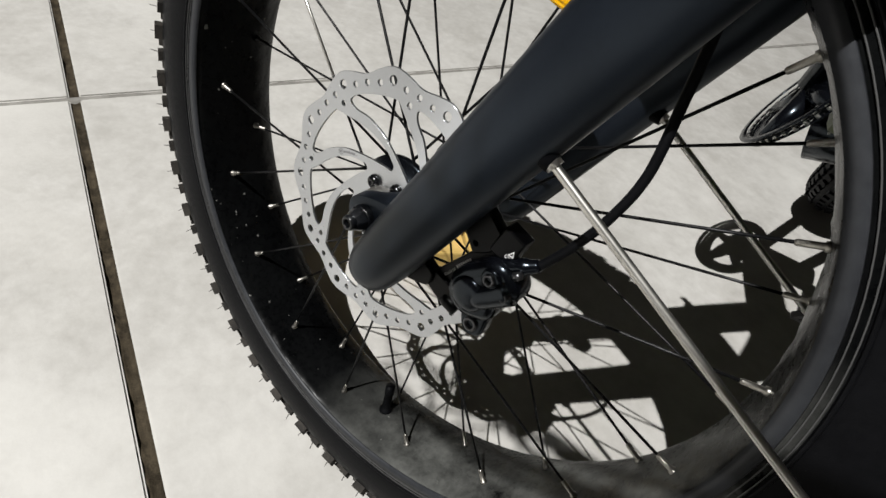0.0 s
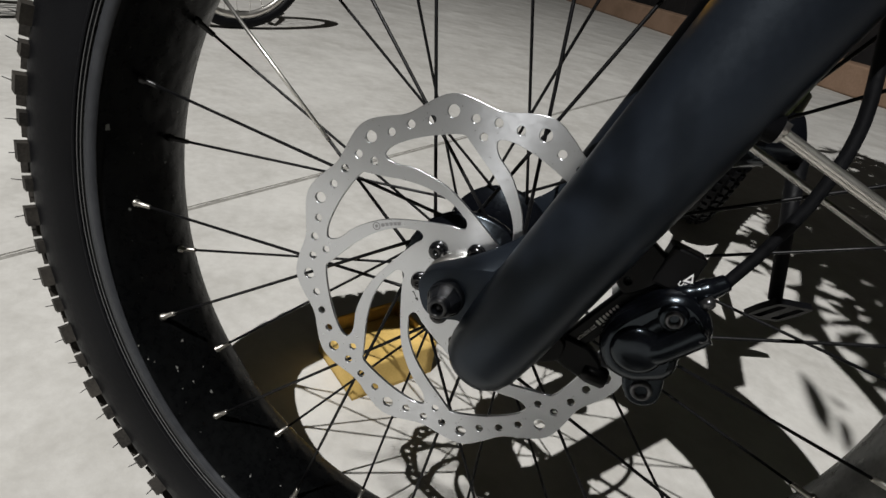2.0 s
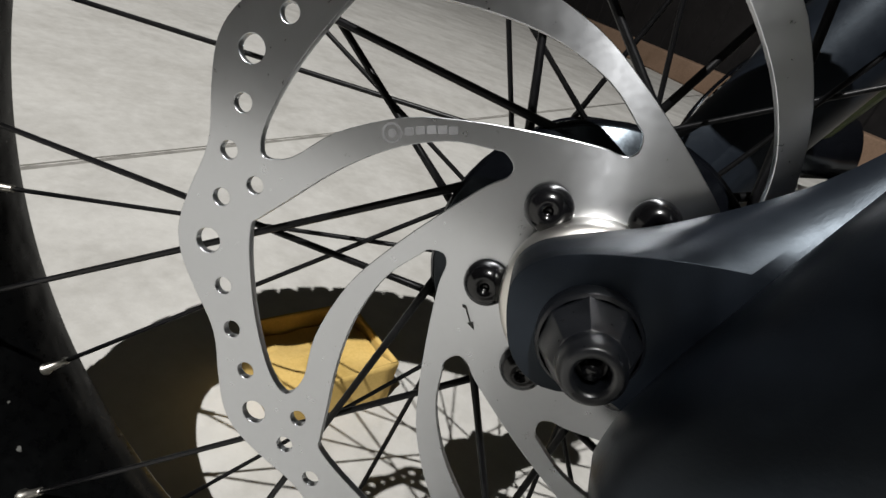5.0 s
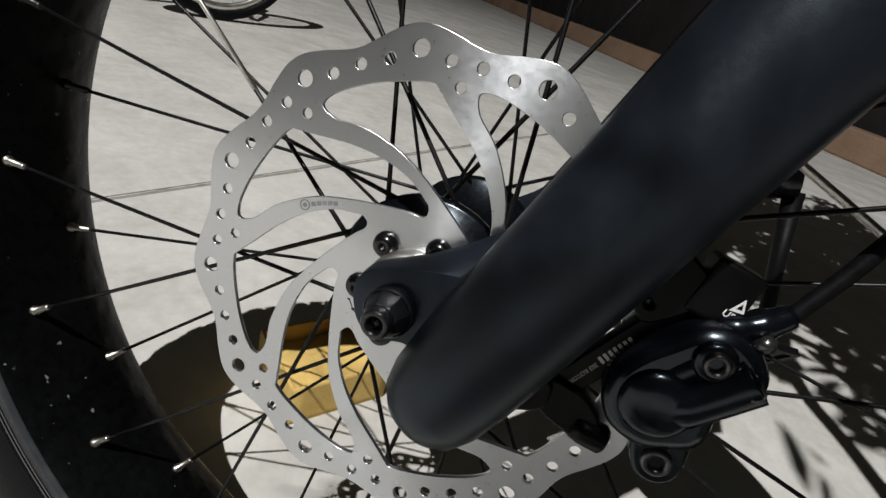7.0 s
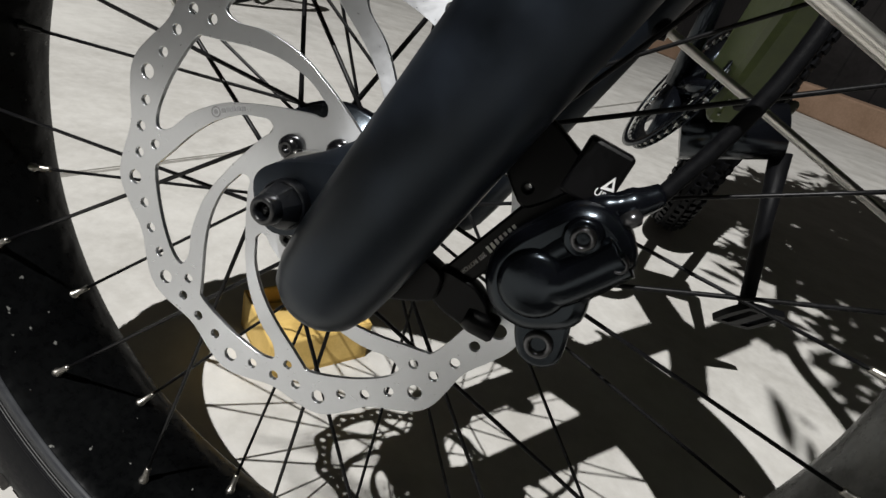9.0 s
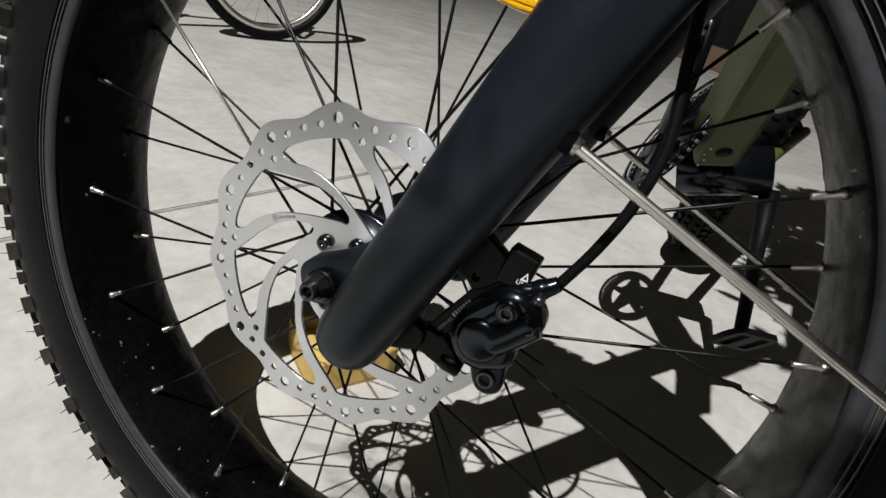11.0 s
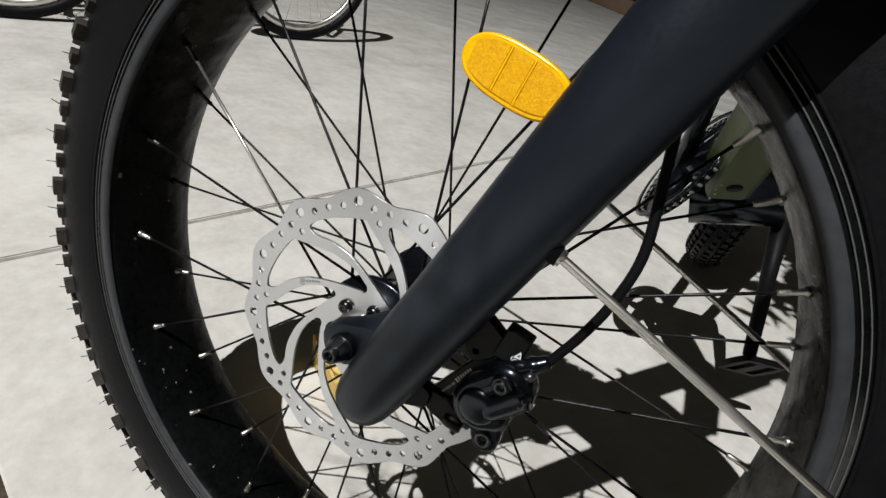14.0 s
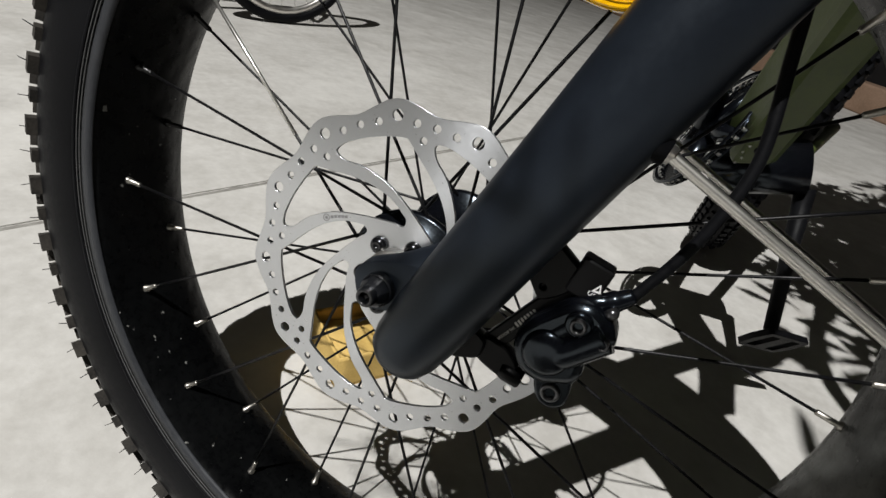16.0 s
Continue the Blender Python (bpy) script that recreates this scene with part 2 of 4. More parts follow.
def rounded(points, radius, n=5):
    """The outline with its corners rounded."""
    out = []
    p = [Vector((*q, 0)) for q in points]
    for a, b, c in zip([p[-1], *p[:-1]], p, [*p[1:], p[0]]):
        r = min(radius, (a - b).length * 0.45, (c - b).length * 0.45)
        s, e = b + (a - b).normalized() * r, b + (c - b).normalized() * r
        for k in range(n + 1):
            t = k / n
            q = (1 - t) ** 2 * s + 2 * t * (1 - t) * b + t * t * e
            out.append((q.x, q.y))
    return out


def smooth_loop(points, steps=4):
    p = [Vector((*q, 0)) for q in points]
    n, out = len(p), []
    for i in range(n):
        a, b, c, d = p[i - 1], p[i], p[(i + 1) % n], p[(i + 2) % n]
        for s in range(steps):
            t = s / steps
            q = 0.5 * (2 * b + (c - a) * t + (2 * a - 5 * b + 4 * c - d) * t * t + (3 * b - a - 3 * c + d) * t ** 3)
            out.append((q.x, q.y))
    return out


# ---- ground: concrete slabs with two joints crossing ----
def build_ground():
    bm = bmesh.new()
    bmesh.ops.create_grid(bm, x_segments=1, y_segments=1, size=150)
    ground = part("ground", bm, SOIL, None, smooth=False)
    ground.matrix_basis = GROW @ Matrix.Translation((0, 0, -0.014))
    tagged(ground, "dark dirt bed under pale grey concrete slabs", "ground", kind="structure")
    cross = Matrix.Translation((-0.74, 0.055, 0)) @ pose(0, 0, 0, 0, 0, -18.5)
    far, thick, gx, gy = 26.0, 0.03, 0.0050, 0.0072
    for sx in (-1, 1):
        for sy in (-1, 1):
            bm = bmesh.new()
            block(bm, Matrix.Translation((sx * (far / 2 + gx), sy * (far / 2 + gy), 0.014 - thick / 2)), far, far, thick)
            bmesh.ops.bevel(bm, geom=[e for e in bm.edges], offset=0.0025, segments=2, affect="EDGES")
            slab = part("slab", bm, CONCRETE, ground, smooth=False)
            slab.matrix_local = cross
    # dirt that fills the joints unevenly
    for along_x, half, deep, mat, nm in ((True, 0.0100, 0.0042, SOIL, "joint_dirt"), (False, 0.0058, 0.0010, JOINT_GREY, "joint_filler")):
        nx, ny = 700, 6
        verts, faces = [], []
        for i in range(nx + 1):
            u = -2.2 + 4.6 * i / nx
            for j in range(ny + 1):
                v = half * (2 * j / ny - 1) * (1 + 0.45 * noise.noise((u * 31, j * 0.7, 3.0)))
                rough_h = 1.0 if along_x else 0.3
                h = 0.014 - deep + rough_h * (0.0035 * noise.noise((u * 60, v * 90, 1.0)) + 0.003 * noise.noise((u * 13, v * 20, 5.0)))
                h -= (0.004 if along_x else 0.001) * (1 - abs(2 * j / ny - 1))
                if abs(2 * j / ny - 1) > 0.99:
                    h = 0.003
                verts.append((u, v, h) if along_x else (v, u, h))
        for i in range(nx):
            for j in range(ny):
                a = i * (ny + 1) + j
                faces.append((a, a + 1, a + ny + 2, a + ny + 1))
        me = bpy.data.meshes.new(nm)
        me.from_pydata(verts, [], faces)
        me.shade_smooth()
        ob = shown(nm, me, mat, ground)
        ob.matrix_local = cross
    return ground


build_ground()

# ---- the dark boundary far behind ----
def build_boundary():
    place = GROW @ Matrix.Translation((0.0, 7.6, 0)) @ pose(0, 0, 0, 0, 0, -58)
    bm = bmesh.new()
    block(bm, Matrix.Translation((0, 0, 0.11)), 40, 0.25, 0.22)
    kerb = part("kerb", bm, TAN, None, smooth=False, bevel=0.015)
    kerb.matrix_basis = place
    tagged(kerb, "low tan stucco kerb at the edge of the concrete", "kerb", kind="structure")
    bm = bmesh.new()
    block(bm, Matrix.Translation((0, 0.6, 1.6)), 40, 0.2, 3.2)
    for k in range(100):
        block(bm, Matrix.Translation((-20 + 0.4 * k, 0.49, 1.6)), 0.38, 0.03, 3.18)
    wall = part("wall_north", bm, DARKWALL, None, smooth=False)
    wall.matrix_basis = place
    tagged(wall, "boarded wall behind the kerb, its shade put into the near-black colour", "wall", kind="structure")


build_boundary()


# ---- the bicycle ----
bicycle = new("bicycle")
bicycle.empty_display_size = 0.1
bicycle.matrix_basis = GROW @ WHEEL
tagged(bicycle, "olive and black fat-tyre bicycle with its front wheel turned sharply", "bicycle")


# tyre, rim and spokes
def build_tyre():
    half = [(0.2510, 0.0365), (0.257, 0.0393), (0.266, 0.0412), (0.277, 0.0420), (0.288, 0.0412), (0.298, 0.0385), (0.307, 0.0340), (0.3145, 0.0275), (0.3205, 0.0190), (0.3245, 0.0100)]
    prof = [*[(r, -h) for r, h in half], (0.326, 0.0), *[(r, h) for r, h in reversed(half)]]
    bm = bmesh.new()
    lathe(bm, [(r, MID + h) for r, h in prof], 160)
    tyre = part("tyre", bm, RUBBER, bicycle, "wide black rubber tyre with worn sidewall")
    # moulded bead ridge and pale seam
    for y, r, w, mat, nm in ((MID - 0.0402, 0.2600, 0.0013, RUBBER, "bead_ridge"), (MID - 0.0408, 0.2570, 0.0004, STRIPE, "mould_seam"), (MID - 0.0412, 0.2535, 0.0004, STRIPE, "mould_seam"), (MID + 0.0392, 0.2560, 0.0016, RUBBER, "bead_ridge")):
        bm = bmesh.new()
        lathe(bm, [(r + w * math.cos(2 * math.pi * j / 8), y + w * math.sin(2 * math.pi * j / 8)) for j in range(8)], 160)
        part(nm, bm, mat, tyre)
    # tread blocks
    bm = bmesh.new()
    count = 88
    for deg, rr, hh, across in ((-62, 0.3085, 0.0345, 0.011), (-40, 0.3180, 0.0245, 0.009), (-14, 0.3250, 0.0085, 0.011), (14, 0.3250, -0.0085, 0.011), (40, 0.3180, -0.0245, 0.009), (62, 0.3085, -0.0345, 0.011)):
        shift = 0.5 if abs(deg) == 40 else 0.0
        for k in range(count):
            a = 360 * (k + shift) / count
            long = 0.0125 if k % 2 else 0.0088
            tall = 0.0105 if k % 2 else 0.0062
            m = pose(0, 0, 0, 0, -a, 0) @ Matrix.Translation((rr, MID - hh, 0)) @ pose(0, 0, 0, 0, 0, deg)
            block(bm, m, tall, across, long)
    tread = part("tread", bm, TREAD, tyre, "rows of square rubber tread blocks", smooth=False)
    tagged(tread, kind="stuff")
    # moulding hairs on the shoulder blocks
    rnd = random.Random(5)
    for k in range(88):
        a = radians(360 * k / 88 + rnd.uniform(-0.6, 0.6))
        radial = Vector((math.cos(a), 0, math.sin(a)))
        tang = Vector((-math.sin(a), 0, math.cos(a)))
        q = radial * (0.3125 if k % 2 else 0.3105) + Vector((0, MID - 0.0372, 0))
        bm = bmesh.new()
        tube(bm, [q, q + radial * rnd.uniform(0.002, 0.0055) + tang * rnd.uniform(-0.002, 0.002) + Vector((0, -0.004, 0))], [0.00045, 0.0003], 4)
        part("moulding_hair", bm, RUBBER, tyre)
    return tyre


def build_rim():
    """A wide rim whose inner wall is thin tape-like sheet, pulled into folds round the nipples."""
    outer = [(0.2580, -0.0405), (0.2580, -0.0380), (0.2510, -0.0370), (0.2510, 0.0370), (0.2580, 0.0380), (0.2580, 0.0405), (0.2490, 0.0410)]
    inner = [(0.2475, 0.0395), (0.2450, 0.0340), (0.2425, 0.0285), (0.2405, 0.0230), (0.2392, 0.0170), (0.2384, 0.0110), (0.2380, 0.0050), (0.2380, -0.0050), (0.2384, -0.0110), (0.2388, -0.0170), (0.2395, -0.0230), (0.2404, -0.0285), (0.2415, -0.0340), (0.2428, -0.0395)]
    bm = bmesh.new()
    n = 360
    rings = []
    for k in range(n):
        a = 2 * math.pi * k / n
        c, q = math.cos(a), math.sin(a)
        ring = [(r, h) for r, h in outer]
        for r, h in inner:
            fade = max(0.0, 1 - (abs(h) / 0.038) ** 2)
            p = Vector((c * 11, h * 34, q * 11))
            fold = 1 - abs(noise.noise(p * 0.75)) * 2.4
            fold2 = 1 - abs(noise.noise(p * 1.6 + Vector((4, 7, 1)))) * 2.6
            wave = 0.0009 * noise.noise(p * 0.55 + Vector((9, 2, 5))) + 0.0008 * max(fold, 0) ** 3 + 0.0004 * max(fold2, 0) ** 3
            ring.append((r - fade * wave, h))
        ring.append((0.2440, -0.0404))
        rings.append([bm.verts.new((r * c, MID + h, r * q)) for r, h in ring])
    m = len(rings[0])
    for k in range(n):
        a, b = rings[k], rings[(k + 1) % n]
        for j in range(m):
            jj = (j + 1) % m
            bm.faces.new((a[j], b[j], b[jj], a[jj]))
    rim = part("rim", bm, RIM_PAINT, bicycle, "wide glossy black rim with a creased, scuffed inner wall, dust and painted light lower right")
    bm = bmesh.new()
    lathe(bm, [(r, MID + h) for r, h in ((0.2422, -0.0408), (0.2505, -0.0420), (0.2512, -0.0406), (0.2432, -0.0394))], 144)
    part("rim_flange", bm, FLANGE, rim, "worn grey rim flange")
    return rim


def build_spokes(rim):
    sides = {0: (0.0375, 0.0135, 0.0290), 1: (0.0695, 0.0930, 0.0290)}
    data = {}
    for k in range(36):
        side = k % 2
        j = k // 2
        ynip, yhub, rh = sides[side]
        turn = 1 if j % 2 == 0 else -1
        ang = 5 + 10 * k
        a = Vector((0.2375 * math.cos(radians(ang)), ynip, 0.2375 * math.sin(radians(ang))))
        off = ((30, -58), (46, -37))[side][0 if turn > 0 else 1]
        yh = yhub + (0.0022 if turn > 0 else -0.0022)
        b = Vector((rh * math.cos(radians(ang + off)), yh, rh * math.sin(radians(ang + off))))
        d = (b - a).normalized()
        bm = bmesh.new()
        tube(bm, [a + d * 0.010, a + d * 0.05, b - d * 0.02, b], [0.00100, 0.00095, 0.00095, 0.00115], 8)
        part("spoke", bm, SPOKE, rim)
        if k == 12:
            bm = bmesh.new()
            tube(bm, [a + d * 0.011, a + d * 0.135], 0.00115, 8)
            part("spoke_sleeve", bm, CHROME, rim, "bare bright outer end of one spoke")
        bm = bmesh.new()
        tube(bm, [a - d * 0.003, a + d * 0.0005, a + d * 0.0008, a + d * 0.0115, a + d * 0.0125], [0.0030, 0.0028, 0.0019, 0.0018, 0.0012], 8)
        # near-black between 40 and 160 degrees round the rim, silver elsewhere
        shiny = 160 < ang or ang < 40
        part("nipple", bm, NIPPLE if shiny else NIPPLE_DARK, rim, "bright silver spoke nipple" if shiny else "near-black spoke nipple")
    # valve
    a = 255
    bm = bmesh.new()
    c, s = math.cos(radians(a)), math.sin(radians(a))
    tube(bm, [(r * c, MID, r * s) for r in (0.239, 0.235, 0.234, 0.215, 0.2145, 0.205)], [0.006, 0.006, 0.0042, 0.004, 0.0045, 0.0045], 12)
    part("valve", bm, RUBBER, rim)


def build_hub():
    bm = bmesh.new()
    prof = [(0.0, 0.004), (0.0155, 0.004), (0.0165, 0.005), (0.0165, 0.0085), (0.0330, 0.0105), (0.0345, 0.0120), (0.0345, 0.0150), (0.0330, 0.0165), (0.0210, 0.021), (0.0180, 0.032), (0.0180, 0.075), (0.0210, 0.086), (0.0330, 0.0905), (0.0345, 0.092), (0.0345, 0.095), (0.033, 0.0965), (0.017, 0.1), (0.014, 0.112), (0.0, 0.112)]
    lathe(bm, prof, 48, closed=False)
    bmesh.ops.remove_doubles(bm, verts=bm.verts, dist=1e-6)
    hub = part("hub", bm, GLOSS, bicycle, "black hub shell with drilled flanges")
    bm = bmesh.new()
    tube(bm, [(0, y, 0) for y in (0.004, -0.0045, -0.0080, -0.0084)], [0.0166, 0.0166, 0.0160, 0.0140], 40)
    part("end_cap", bm, CHROME, hub, "bright steel axle end cap")
    return hub


def build_rotor():
    outer = []
    for k in range(288):
        a = PHASE + 360 * k / 288
        c = math.cos(radians(12 * (a - PHASE)))
        outer.append(polar(0.0884 + 0.0022 * c + 0.0005 * c * abs(c), a))
    loops = [outer, circle(0, 0, 0.0152, 40)]
    # eight swept windows
    shape = ((0.0730, 7.5), (0.0733, 14), (0.0738, 24), (0.0745, 33), (0.0742, 38), (0.0722, 40.2), (0.0664, 38.0), (0.0598, 29.6), (0.0500, 17.7), (0.0412, 6.0), (0.0336, -10.4), (0.0295, -30), (0.0283, -39), (0.0295, -43.6), (0.0326, -43.4), (0.0345, -40.5), (0.0412, -31), (0.0490, -19.2), (0.0568, -8.4), (0.0655, 1.3), (0.0710, 5.6))
    for k in range(8):
        loops.append(smooth_loop([polar(r, 160 + 45 * k + d) for r, d in shape], 4))
        loops.append(circle(*polar(0.0731, 160.3 + 45 * k), 0.0021, 16))
    for k in range(12):
        loops.append(circle(*polar(0.0835, PHASE + 30 * k), 0.0031, 20))
        for d in (7.4, 15.0, 22.6):
            loops.append(circle(*polar(0.0806, PHASE + 30 * k + d), 0.0022, 16))
    rotor = plate("brake_rotor", loops, 0.0009, STEEL, bicycle, "brushed steel disc brake rotor with swept arms and round holes", 0.0, 0.00015)
    for k in range(6):
        x, z = polar(0.0195, 110 + 60 * k)
        bm = bmesh.new()
        lathe(bm, [(0.0, -0.0030), (0.0009, -0.0030), (0.0011, -0.0043), (0.0028, -0.0039), (0.0043, -0.0026), (0.0048, -0.0009), (0.0048, 0.0), (0.0, 0.0)], 24, closed=False)
        bolt = part("rotor_bolt", bm, BOLT, rotor, "black domed torx bolt")
        bolt.location = (x, -0.0009, z)
    # etched direction arrow and plain mark on one arm
    mark = [(-0.0246, -0.0015), (-0.0238, -0.0018), (-0.0230, -0.0055), (-0.0225, -0.0053), (-0.0224, -0.0072), (-0.0238, -0.0056), (-0.0233, -0.0055), (-0.0240, -0.0024), (-0.0246, -0.0022)]
    plate("etched_arrow", [mark], 0.00006, BOLT, rotor, "", -0.00100)
    plate("etched_mark", [circle(*polar(0.0503, 137.4), 0.0021, 20), circle(*polar(0.0503, 137.4), 0.0016, 20), circle(*polar(0.0503, 137.4), 0.0009, 12)], 0.00005, ETCH, rotor, "", -0.00098)
    for k in range(5):
        x, z = polar(0.0478 - 0.0015 * k, 134.4 - 2.1 * k)
        plate("etched_bar", [[(x - 0.0009, z - 0.0008), (x + 0.0009, z - 0.0008), (x + 0.0009, z + 0.0008), (x - 0.0009, z + 0.0008)]], 0.00005, ETCH, rotor, "", -0.00098)
    return rotor


tyre = build_tyre()
rim = build_rim()
build_spokes(rim)
hub = build_hub()
rotor = build_rotor()


# fork, with its two lower legs
LEG = Vector((math.cos(radians(44.3)), 0, math.sin(radians(44.3))))
LEG_SIDE = Vector((-LEG.z, 0, LEG.x))
LEG_FOOT = Vector((0.0420, 0, 0.0))


def along(s, side=0.0, y=0.0):
    """A place s metres up the leg from its foot."""
    p = LEG_FOOT + LEG * s + LEG_SIDE * side
    return Vector((p.x, y, p.z))


def build_leg(y):
    """A tapered lower leg, a little flatter across the wheel than along it."""
    bm = bmesh.new()
    stations = [(-0.0500, 0.0035), (-0.0492, 0.0080), (-0.0470, 0.0122), (-0.0430, 0.0155), (-0.0360, 0.0176), (-0.022, 0.0188), (0.0, 0.0194), (0.05, 0.0203), (0.1, 0.0216), (0.16, 0.0233), (0.24, 0.0252), (0.32, 0.0268), (0.40, 0.0272), (0.402, 0.0262), (0.4025, 0.022)]
    rings = []
    for s, r in stations:
        deep = min(r, 0.0185)
        rings.append([bm.verts.new(along(s, r * math.cos(2 * math.pi * j / 48), y + deep * math.sin(2 * math.pi * j / 48))) for j in range(48)])
    for a, b in zip(rings, rings[1:]):
        for j in range(48):
            bm.faces.new((a[j], a[(j + 1) % 48], b[(j + 1) % 48], b[j]))
    bm.faces.new(rings[0])
    bm.faces.new(rings[-1])
    leg = part("fork_leg", bm, MATTE, bicycle, "matte black fork lower leg")
    bm = bmesh.new()
    tube(bm, [along(v, 0, y) for v in (0.40, 0.455)], 0.0165, 32)
    part("stanchion", bm, GLOSS, leg)
    return leg


LEG_Y = -0.0265
leg_near = build_leg(LEG_Y)
leg_far = build_leg(2 * MID - LEG_Y)


def build_dropout(leg, y_face, y_back, name="dropout"):
    """The forward lug that holds the axle: its outer face narrows towards the leg, its top sweeps up into it."""
    back = [(-0.0138, 0.003), (-0.0126, 0.0100), (-0.0084, 0.0136), (-0.001, 0.0150), (0.014, 0.0166), (0.034, 0.0220), (0.056, 0.031), (0.060, 0.010), (0.036, -0.016), (0.016, -0.020), (0.008, -0.0165), (0.0025, -0.0122), (-0.0082, -0.0106), (-0.0130, -0.0048)]
    face = [(-0.0135, 0.003), (-0.0122, 0.0092), (-0.0080, 0.0126), (-0.001, 0.0138), (0.012, 0.0128), (0.028, 0.0096), (0.044, 0.0050), (0.050, -0.004), (0.036, -0.016), (0.016, -0.0196), (0.008, -0.0160), (0.0025, -0.0118), (-0.0079, -0.0101), (-0.0127, -0.0046)]
    rings_at = [(y_back, 0.0), (y_back + (y_face - y_back) * 0.35, 0.22), (y_back + (y_face - y_back) * 0.7, 0.62), (y_face, 1.0)]
    a, b = smooth_loop(back, 4), smooth_loop(face, 4)
    bm = bmesh.new()
    rings = [[bm.verts.new((p[0] + (q[0] - p[0]) * k, y, p[1] + (q[1] - p[1]) * k)) for p, q in zip(a, b)] for y, k in rings_at]
    n = len(a)
    for r0, r1 in zip(rings, rings[1:]):
        for k in range(n):
            bm.faces.new((r0[k], r0[(k + 1) % n], r1[(k + 1) % n], r1[k]))
    bm.faces.new(rings[0])
    bm.faces.new(rings[-1])
    return part(name, bm, MATTE, leg, bevel=0.0014)


build_dropout(leg_near, -0.0185, -0.0085)
build_dropout(leg_far, 2 * MID + 0.0195, 2 * MID + 0.0085)


def build_axle_nut():
    bm = bmesh.new()
    lathe(bm, [(0.0086, -0.0170), (0.0087, -0.0200), (0.0086, -0.0226), (0.0080, -0.0232)], 40, closed=False)
    tube(bm, [(0, y, 0) for y in (-0.0228, -0.0236, -0.0268, -0.0300)], [0.0083, 0.0081, 0.0070, 0.0056], 8)
    lathe(bm, [(0.0, -0.0300), (0.0024, -0.0300), (0.0026, -0.0334), (0.0032, -0.0340), (0.0043, -0.0338), (0.0050, -0.0328), (0.0053, -0.0296), (0.0, -0.0296)], 32, closed=False)
    nut = part("axle_nut", bm, NUT, bicycle, "black faceted conical axle nut on the fork end", bevel=0.0002)
    bm = bmesh.new()
    tube(bm, [(0, y, 0) for y in (-0.0300, -0.0322)], [0.0019, 0.0016], 6)
    part("axle_tip", bm, BOLT, nut)
    return nut


build_axle_nut()
tab = [(0.060, 0.034), (0.0800, 0.0290), (0.0900, 0.0160), (0.0965, 0.0065), (0.0940, -0.0010), (0.0860, -0.0045), (0.0780, -0.0065), (0.0758, 0.0000), (0.0735, 0.0085), (0.0640, 0.0180), (0.050, 0.020)]
plate("caliper_tab", [rounded(tab, 0.003), circle(0.0800, -0.0005, 0.0022, 16)], 0.0045, MOUNT, leg_near, "", -0.0065, 0.001)
low_tab = [(0.020, -0.020), (0.042, -0.020), (0.050, -0.028), (0.046, -0.036), (0.036, -0.036), (0.022, -0.034)]
plate("caliper_tab", [rounded(low_tab, 0.003)], 0.0045, MOUNT, leg_near, "", -0.0085, 0.001)

